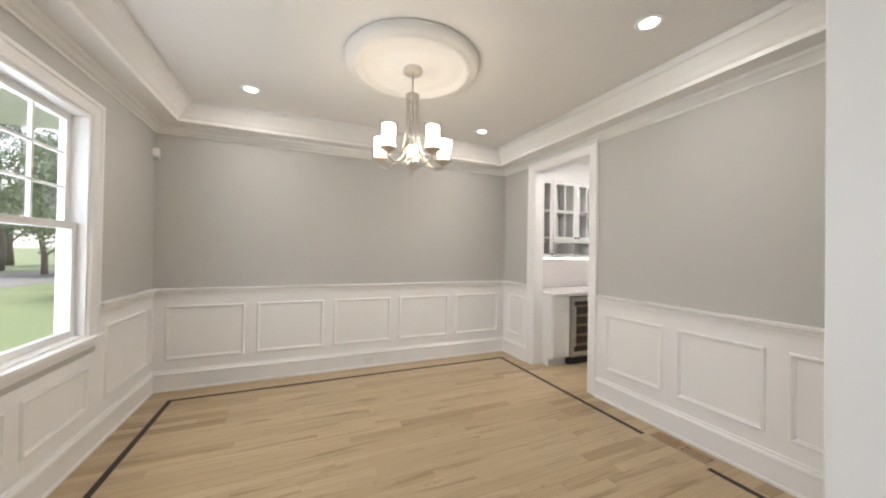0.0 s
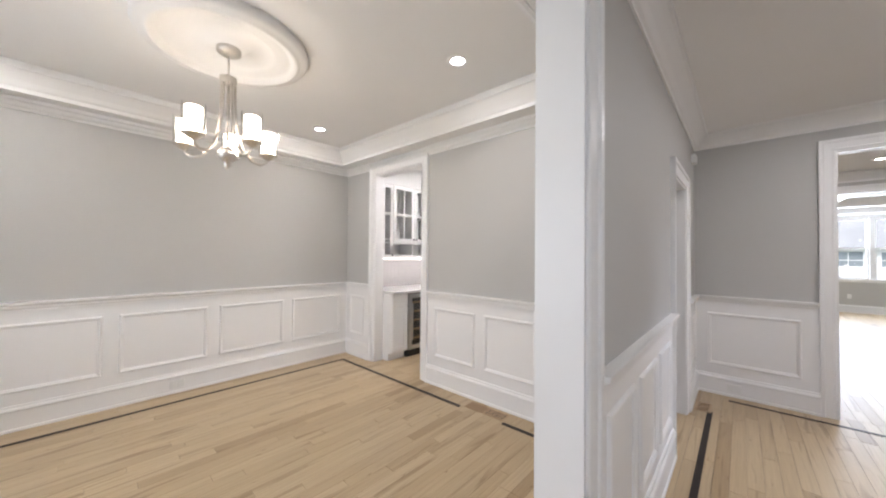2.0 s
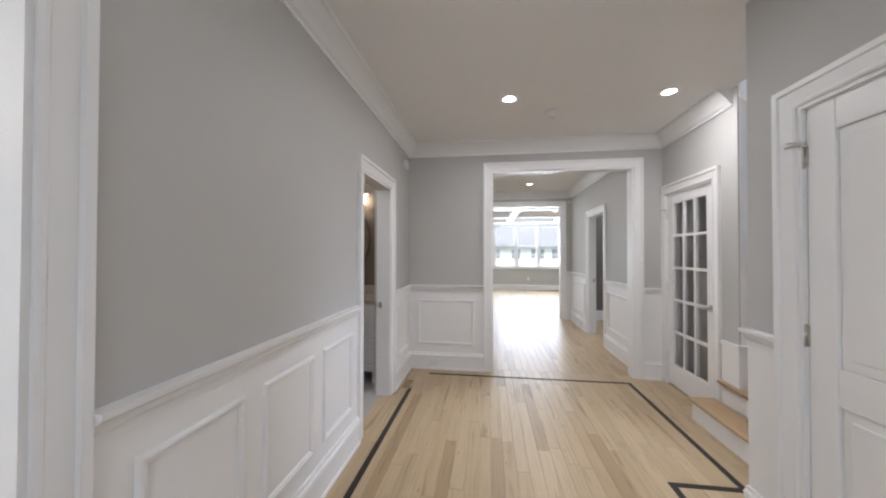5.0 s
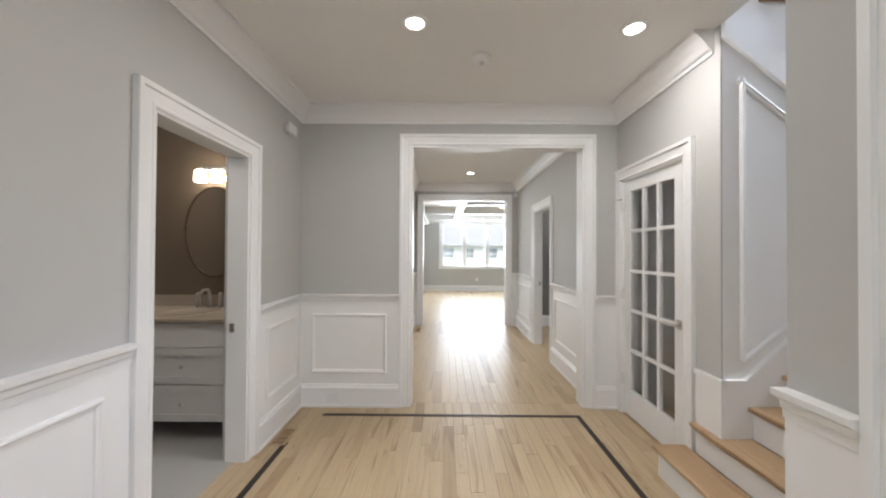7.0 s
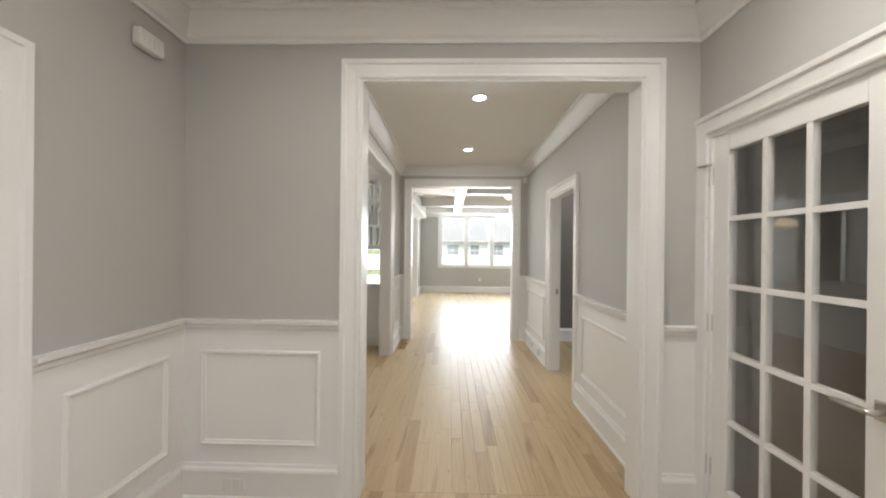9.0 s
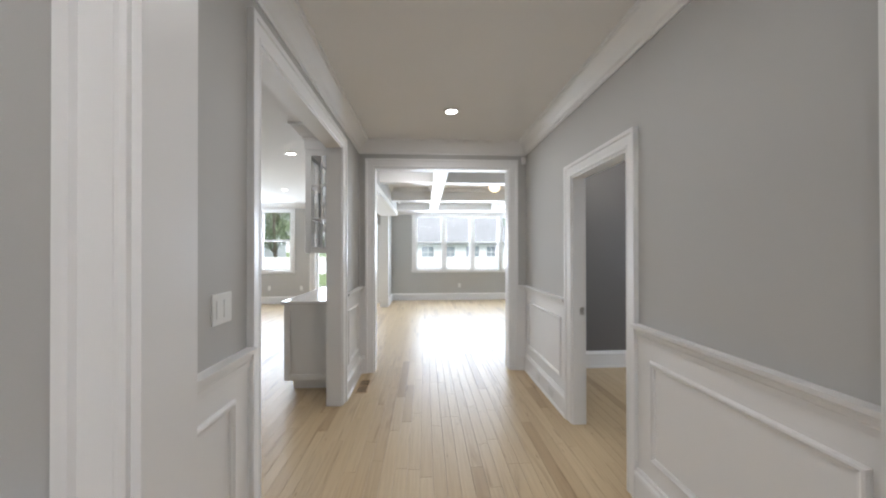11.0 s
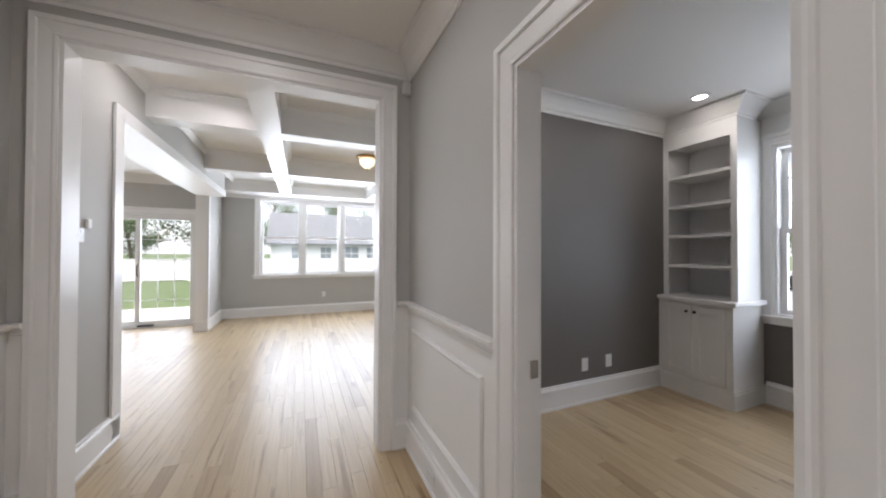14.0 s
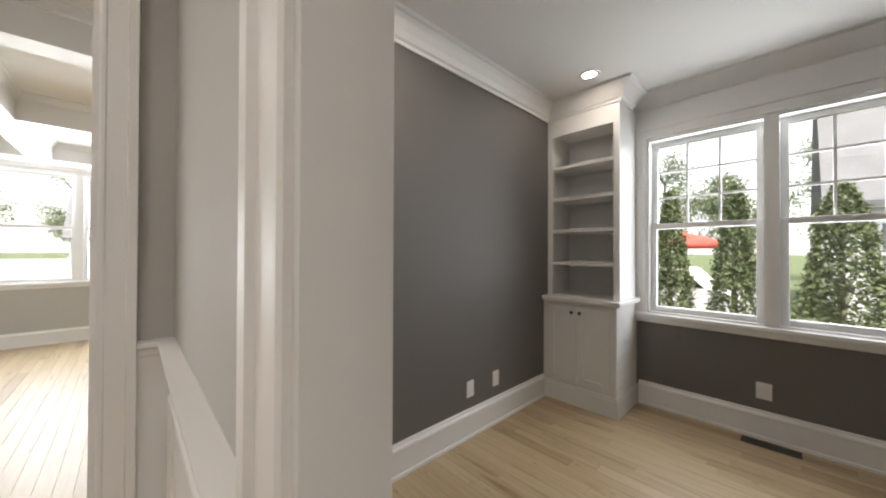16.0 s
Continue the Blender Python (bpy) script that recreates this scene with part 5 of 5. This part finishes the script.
# ---- kitchen ----
isl = thing("kitchen_island", (7.6, 2.3, 0), "white panelled kitchen island with a quartz top", "kitchen island")
bm = bmesh.new()
box(bm, 5.9, 9.10, 1.87, 2.72, 0.0, 0.885)
finish("body", bm, CABWHITE, isl)
bm = bmesh.new()
xs = [5.9, 6.42, 7.1, 7.78, 8.46, 9.12]
for a, b in zip(xs, xs[1:]):
    shaker(bm, "x", 1.87, -1, a, b, 0.12, 0.885, 0.055, 0.022)
box(bm, 5.9, 9.12, 1.842, 1.87, 0, 0.12)
shaker(bm, "y", 9.10, 1, 1.85, 2.72, 0.12, 0.885, 0.06, 0.02)
finish("panels", bm, CABWHITE, isl, 0.002)
bm = bmesh.new()
box(bm, 5.85, 9.16, 1.50, 2.78, 0.886, 0.926)
finish("top", bm, STONE, isl, 0.004)
bm = bmesh.new()
box(bm, 8.05, 8.7, 2.1, 2.42, 0.9262, 0.928)
finish("sink", bm, STEEL, isl)
tp = thing("kitchen_tap", (8.4, 2.48, 0.926), "tall chrome gooseneck kitchen tap on the island", "tap")
bm = bmesh.new()
tube(bm, [(8.4, 2.48, 0.926), (8.4, 2.48, 1.2), (8.4, 2.45, 1.27), (8.4, 2.38, 1.3), (8.4, 2.31, 1.27), (8.4, 2.3, 1.17)], [0.026, 0.016, 0.014, 0.014, 0.014, 0.017], 12)
finish("spout", bm, STEEL, tp)
bm = bmesh.new()
tube(bm, [(8.43, 2.48, 1.02), (8.5, 2.48, 1.06)], 0.008, 8)
finish("handle", bm, STEEL, tp)

pen = thing("pendant_lamp", (8.41, 1.95, CZ), "brass-stemmed pendant lamp with a lit cream glass shade", "pendant lamp")
bm = bmesh.new()
lathe(bm, [(0.065, 0), (0.06, -0.02), (0.02, -0.03)], (0, 0, 0), 20)
tube(bm, [(0, 0, -0.02), (0, 0, -0.62)], 0.009, 8)
lathe(bm, [(0.02, -0.55), (0.04, -0.57), (0.045, -0.6), (0.065, -0.62), (0.02, -0.622)], (0, 0, -0.06), 20)
finish("stem", bm, NICKEL, pen).matrix_parent_inverse = Matrix()
bm = bmesh.new()
lathe(bm, [(0.06, -0.62), (0.09, -0.65), (0.14, -0.70), (0.18, -0.755), (0.19, -0.78), (0.186, -0.78), (0.13, -0.7), (0.06, -0.63)], (0, 0, -0.06), 28)
finish("shade", bm, WARM_SHADE, pen).matrix_parent_inverse = Matrix()
bm = bmesh.new()
tube(bm, [(0.19 * math.cos(a), 0.19 * math.sin(a), -0.835) for a in [2 * math.pi * k / 32 for k in range(33)]], 0.007, 6)
finish("rim", bm, paint("aged_brass", (0.3, 0.2, 0.1), 0.35, 0.1, 0.1, 60, 1.0), pen).matrix_parent_inverse = Matrix()

kb = thing("kitchen_base_cabinet", (7.8, -0.05, 0), "white base cabinet with a panelled end against the wall", "cabinet")
bm = bmesh.new()
box(bm, 7.14, 8.5, -0.246, 0.265, 0.11, 0.885)
box(bm, 7.20, 8.5, -0.246, 0.215, 0.0, 0.11)
finish("body", bm, CABWHITE, kb)
bm = bmesh.new()
shaker(bm, "y", 7.14, -1, -0.246, 0.28, 0.11, 0.885, 0.06, 0.018)
finish("end_panel", bm, CABWHITE, kb, 0.002)
bm = bmesh.new()
for a, b in ((7.15, 7.53), (7.54, 8.01), (8.02, 8.49)):
    shaker(bm, "x", 0.265, 1, a, b, 0.12, 0.7)
    box(bm, a, b, 0.265, 0.283, 0.71, 0.875)
finish("fronts", bm, CABWHITE, kb, 0.002)
bm = bmesh.new()
box(bm, 7.10, 8.52, -0.246, 0.305, 0.886, 0.92)
finish("top", bm, STONE, kb, 0.004)
ku = thing("kitchen_wall_cabinet", (7.8, -0.1, 1.41), "white wall cabinet with a glazed end", "cabinet")
bm = bmesh.new()
box(bm, 7.16, 8.5, -0.268, -0.25, 1.41, 2.48)
for z in (1.41, 1.76, 2.1, 2.46):
    box(bm, 7.18, 8.5, -0.25, 0.07, z, z + 0.02)
box(bm, 8.48, 8.5, -0.25, 0.07, 1.43, 2.46)
box(bm, 7.15, 8.5, -0.268, 0.09, 2.48, 2.6)
finish("carcase", bm, CABWHITE, ku)
bm = bmesh.new()
r = 0.06
box(bm, 7.16, 7.18, -0.25, -0.25 + r, 1.41, 2.48)
box(bm, 7.16, 7.18, 0.08 - r, 0.08, 1.41, 2.48)
for z0, z1 in ((1.41, 1.41 + r), (2.48 - r, 2.48), (1.76, 1.78), (2.1, 2.12)):
    box(bm, 7.162, 7.178, -0.25 + r, 0.08 - r, z0, z1)
box(bm, 7.164, 7.176, -0.09, -0.078, 1.47, 2.42)
for a, b in ((7.18, 7.62), (7.635, 8.06), (8.06, 8.5)):
    for s0, s1, z0, z1 in ((a, a + r, 1.41, 2.48), (b - r, b, 1.41, 2.48), (a + r, b - r, 1.41, 1.41 + r), (a + r, b - r, 2.48 - r, 2.48), ((a + b) / 2 - 0.01, (a + b) / 2 + 0.01, 1.47, 2.42)):
        box(bm, s0, s1, 0.07, 0.088, z0, z1)
finish("glazed_frame", bm, CABWHITE, ku)
bm = bmesh.new()
box(bm, 7.168, 7.172, -0.19, 0.02, 1.47, 2.42)
box(bm, 7.24, 8.44, 0.077, 0.081, 1.47, 2.42)
finish("pane", bm, CLEAR, ku)
sweepbm = bmesh.new()
sweep(sweepbm, CROWN, (7.15, -0.268, KZ), (7.15, 0.09, KZ), (-1, 0, 0), UP, 0, -1)
finish("crown", sweepbm, TRIM, ku)

# ---- family room ----
FZ = CZ + 0.06
bm = bmesh.new()
BZ = 2.52
for x in (8.95, 10.85):
    box(bm, x, x + 0.2, -4.9, -0.43, BZ, FZ)
box(bm, 12.85, FX, -4.9, -0.19, BZ + 0.03, FZ)
for y in (-3.2, -1.48):
    box(bm, 7.755, 12.85, y, y + 0.2, BZ - 0.003, FZ)
structure(finish("ceiling_beams", bm, TRIM), "white coffered ceiling beams", "ceiling")
SMALLC = [(u * 0.8, z * 0.8) for u, z in SMALL]
xs, ys = [7.755, 8.95, 9.15, 10.85, 11.05, 12.85], [-4.9, -3.2, -3.0, -1.48, -1.28, -0.43]
bm = bmesh.new()
for i in range(0, 6, 2):
    for j in range(0, 6, 2):
        xa, xb, ya, yb = xs[i], xs[i + 1], ys[j], ys[j + 1]
        for p0, p1, n in (((xa, yb), (xb, yb), (0, -1)), ((xb, yb), (xb, ya), (-1, 0)), ((xb, ya), (xa, ya), (0, 1)), ((xa, ya), (xa, yb), (1, 0))):
            sweep(bm, SMALLC, (*p0, FZ - 0.0705), (*p1, FZ - 0.0705), (*n, 0), UP, 1, 1)
structure(finish("coffer_moulding", bm, TRIM), "white crown moulding inside the coffers", "trim")
wall("wall_family_header", 8.52, 12.19, -0.43, -0.03, 2.34, CZ + 0.1, ())
bm = bmesh.new()
box(bm, 8.52, 12.19, -0.434, -0.026, 2.32, 2.34)
box(bm, 8.52, 8.54, -0.434, -0.266, 0, 2.32)
box(bm, 12.165, 12.189, -0.2, -0.02, 0, 2.32)
box(bm, 8.52, 12.17, -0.452, -0.434, 2.32, 2.42)
box(bm, 8.42, 8.54, -0.452, -0.434, 0, 2.42)
box(bm, 12.165, 12.26, -0.212, -0.194, 0.2, 2.42)
structure(finish("trim_family_header", bm, TRIM), "white flat trim round the wide kitchen opening", "trim")
fl = thing("ceiling_lamp", (10.3, -2.56, FZ), "brass flush ceiling lamp with a lit glass bowl", "ceiling light")
bm = bmesh.new()
lathe(bm, [(0.15, 0), (0.16, -0.015), (0.14, -0.03), (0.1, -0.04)], (0, 0, 0), 28)
lathe(bm, [(0.004, -0.2), (0.014, -0.19), (0.01, -0.16)], (0, 0, 0), 12)
finish("base", bm, paint("polished_brass", (0.45, 0.3, 0.14), 0.25, 0.1, 0.05, 60, 1.0), fl).matrix_parent_inverse = Matrix()
bm = bmesh.new()
lathe(bm, [(0.11, -0.04), (0.115, -0.07), (0.09, -0.13), (0.04, -0.17), (0.005, -0.175)], (0, 0, 0), 24)
finish("bowl", bm, WARM_SHADE, fl).matrix_parent_inverse = Matrix()

sl = structure(new("door_slider"), "white two-panel sliding glass patio door, closed", "door")
sl.location = (NX, 1.0, 0)
bm = bmesh.new()
for s in ((0.12, 0.16, 0, 2.05), (1.84, 1.88, 0, 2.05), (0.16, 1.84, 2.01, 2.05), (0.16, 1.84, -0.005, 0.03)):
    box(bm, NX, NX + 0.15, s[0], s[1], s[2], s[3])
finish("frame", bm, VINYL, sl)
for a, b, d in ((0.16, 1.02, 0.04), (0.98, 1.84, 0.09)):
    bm = bmesh.new()
    w = 0.065
    for s in ((a, a + w, 0.03, 2.01), (b - w, b, 0.03, 2.01), (a + w, b - w, 0.03, 0.03 + 0.09), (a + w, b - w, 1.94, 2.01)):
        box(bm, NX + d, NX + d + 0.04, s[0], s[1], s[2], s[3])
    panel = finish("sash", bm, VINYL, sl, 0.003)
    bm = bmesh.new()
    box(bm, NX + d + 0.018, NX + d + 0.022, a + w, b - w, 0.12, 1.94)
    finish("pane", bm, GLASS, panel).visible_shadow = False
    bm = bmesh.new()
    for k in (1, 2):
        c = a + w + (b - a - 2 * w) * k / 3
        box(bm, NX + d + 0.0235, NX + d + 0.028, c - 0.006, c + 0.006, 0.12, 1.94)
    for k in range(1, 5):
        c = 0.12 + 1.82 * k / 5
        box(bm, NX + d + 0.0232, NX + d + 0.0285, a + w, b - w, c - 0.006, c + 0.006)
    finish("glazing_bars", bm, VINYL, panel)
bm = bmesh.new()
tube(bm, [(NX + 0.03, 0.98, 0.92), (NX - 0.02, 0.98, 0.94), (NX - 0.02, 0.98, 1.12), (NX + 0.03, 0.98, 1.14)], 0.009, 8)
finish("handle", bm, BLACK, sl)
bm = bmesh.new()
box(bm, NX - 0.02, NX + 0.03, 0.75, 0.97, 0.03, 0.055)
finish("foot_bolt", bm, BLACK, sl)

# ---- study ----
bk = thing("bookcase", (7.3, -5.4, 0), "white built-in bookcase with empty shelves over two doors", "bookcase")
bx0, bx1, bf = 6.99, 7.633, -5.09
bm = bmesh.new()
box(bm, bx0, bx1, SW + 0.002, bf - 0.0, 0.16, 0.895)
box(bm, bx0 - 0.016, bx1, SW + 0.002, bf + 0.016, 0.0, 0.14)
box(bm, bx0 - 0.01, bx1, SW + 0.002, bf + 0.01, 0.14, 0.16)
finish("base_cabinet", bm, CABWHITE, bk)
bm = bmesh.new()
box(bm, bx0 - 0.035, bx1, SW + 0.002, bf + 0.035, 0.896, 0.935)
finish("counter", bm, CABWHITE, bk, 0.006)
mid = (bx0 + bx1) / 2
for a, b, kx in ((bx0 + 0.05, mid - 0.003, mid - 0.035), (mid + 0.003, bx1 - 0.05, mid + 0.035)):
    bm = bmesh.new()
    shaker(bm, "x", bf, 1, a, b, 0.19, 0.86, 0.06, 0.018)
    d = finish("door", bm, CABWHITE, bk, 0.002)
    knob(d, (kx, bf + 0.018, 0.81), (0, 1, 0), BLACK)
uf = -5.185
bm = bmesh.new()
box(bm, bx0, bx0 + 0.02, SW + 0.002, uf, 0.935, 2.58)
box(bm, bx1 - 0.02, bx1, SW + 0.002, uf, 0.935, 2.58)
box(bm, bx0 + 0.02, bx1 - 0.02, SW + 0.002, SW + 0.014, 0.935, 2.58)
box(bm, bx0, bx0 + 0.05, uf, uf + 0.02, 0.935, 2.58)
box(bm, bx1 - 0.05, bx1, uf, uf + 0.02, 0.935, 2.58)
box(bm, bx0 + 0.05, bx1 - 0.05, uf, uf + 0.02, 2.42, 2.58)
box(bm, bx0 + 0.02, bx1 - 0.02, SW + 0.014, uf, 2.46, 2.48)
finish("upper_case", bm, CABWHITE, bk)
for k in range(1, 5):
    z = 0.935 + (2.42 - 0.935) * k / 5
    bm = bmesh.new()
    box(bm, bx0 + 0.021, bx1 - 0.021, SW + 0.015, uf + 0.012, z - 0.014, z + 0.014)
    finish("shelf", bm, CABWHITE, bk, 0.002)
bm = bmesh.new()
sweep(bm, CROWN, (bx1, uf + 0.02, KZ - 0.0), (bx0, uf + 0.02, KZ - 0.0), (0, 1, 0), UP, 0, -1)
sweep(bm, CROWN, (bx0, uf + 0.02, KZ), (bx0, SW + 0.125, KZ), (-1, 0, 0), UP, -1, 0)
finish("crown", bm, TRIM, bk)
bm = bmesh.new()
box(bm, 6.3305, 6.335, -2.465, -2.43, 0.90, 0.965)
tagged(finish("strike_plate", bm, NICKEL, bevel=0.001), "nickel strike plate in the white door jamb", "strike plate")
bm = bmesh.new()
box(bm, 3.4195, 3.4255, 0.42, 0.45, 0.86, 0.92)
tagged(finish("strike_plate", bm, NICKEL, bevel=0.001), "nickel strike plate in the white door jamb", "strike plate")

# ---- oak boards ----
BW = 0.083


def board_mesh(bm, x0, x1, y0, y1):
    e = 0.0007
    lo = [bm.verts.new((x, y, -0.012)) for x, y in ((x0, y0), (x1, y0), (x1, y1), (x0, y1))]
    mi = [bm.verts.new((x, y, -0.0012)) for x, y in ((x0, y0), (x1, y0), (x1, y1), (x0, y1))]
    hi = [bm.verts.new((x, y, 0)) for x, y in ((x0 + e, y0 + e), (x1 - e, y0 + e), (x1 - e, y1 - e), (x0 + e, y1 - e))]
    for a, b in ((lo, mi), (mi, hi)):
        for k in range(4):
            bm.faces.new((a[k], a[(k + 1) % 4], b[(k + 1) % 4], b[k]))
    bm.faces.new(hi)


floor_root = structure(new("floor_boards"), "light oak strip floor with random-length boards", "floor")
rng = random.Random(4)
ROOMS = [(-1.68, 2.40, 0.5, 4.25), (-1.68, 4.32, -2.55, 0.5), (2.40, 4.3, 2.15, 4.05), (4.32, 13.3, -2.45, -0.3), (4.39, 12.85, -0.3, 4.65), (4.39, 7.62, -5.58, -2.45), (7.635, 13.3, -4.9, -2.45), (9.7, 11.0, 4.65, 6.3), (3.25, 4.26, -3.5, -2.55)]
rest = bmesh.new()
shared = {}
singles = 0
for rx0, rx1, ry0, ry1 in ROOMS:
    y = ry0
    while y < ry1 - 0.004:
        y2 = min(y + BW, ry1)
        x = rx0
        first = rng.uniform(0.2, 1.1)
        while x < rx1 - 0.004:
            length = round(first if x == rx0 else rng.choice((0.45, 0.6, 0.75, 0.9, 1.05, 1.2, 1.5)), 2)
            x2 = x + length
            if x2 > rx1 - 0.15:
                x2 = rx1
            near = 1.6 < x < 7.3 and -2.2 < y < 0.2 and abs(y2 - y - BW) < 1e-6
            if near and singles < 300:
                key = round(x2 - x, 3)
                if key not in shared:
                    one = bmesh.new()
                    board_mesh(one, 0.0004, key - 0.0004, 0.0004, BW - 0.0004)
                    bmesh.ops.recalc_face_normals(one, faces=one.faces)
                    shared[key] = bpy.data.meshes.new("board")
                    one.to_mesh(shared[key])
                    one.free()
                    shared[key].materials.append(OAK)
                ob = new("board", shared[key])
                ob.location, ob.parent = (x, y, 0), floor_root
                singles += 1
            else:
                board_mesh(rest, x + 0.0004, x2 - 0.0004, y + 0.0004, y2 - 0.0004)
            x = x2
        y = y2
tagged(finish("boards", rest, OAK, floor_root), kind="stuff")
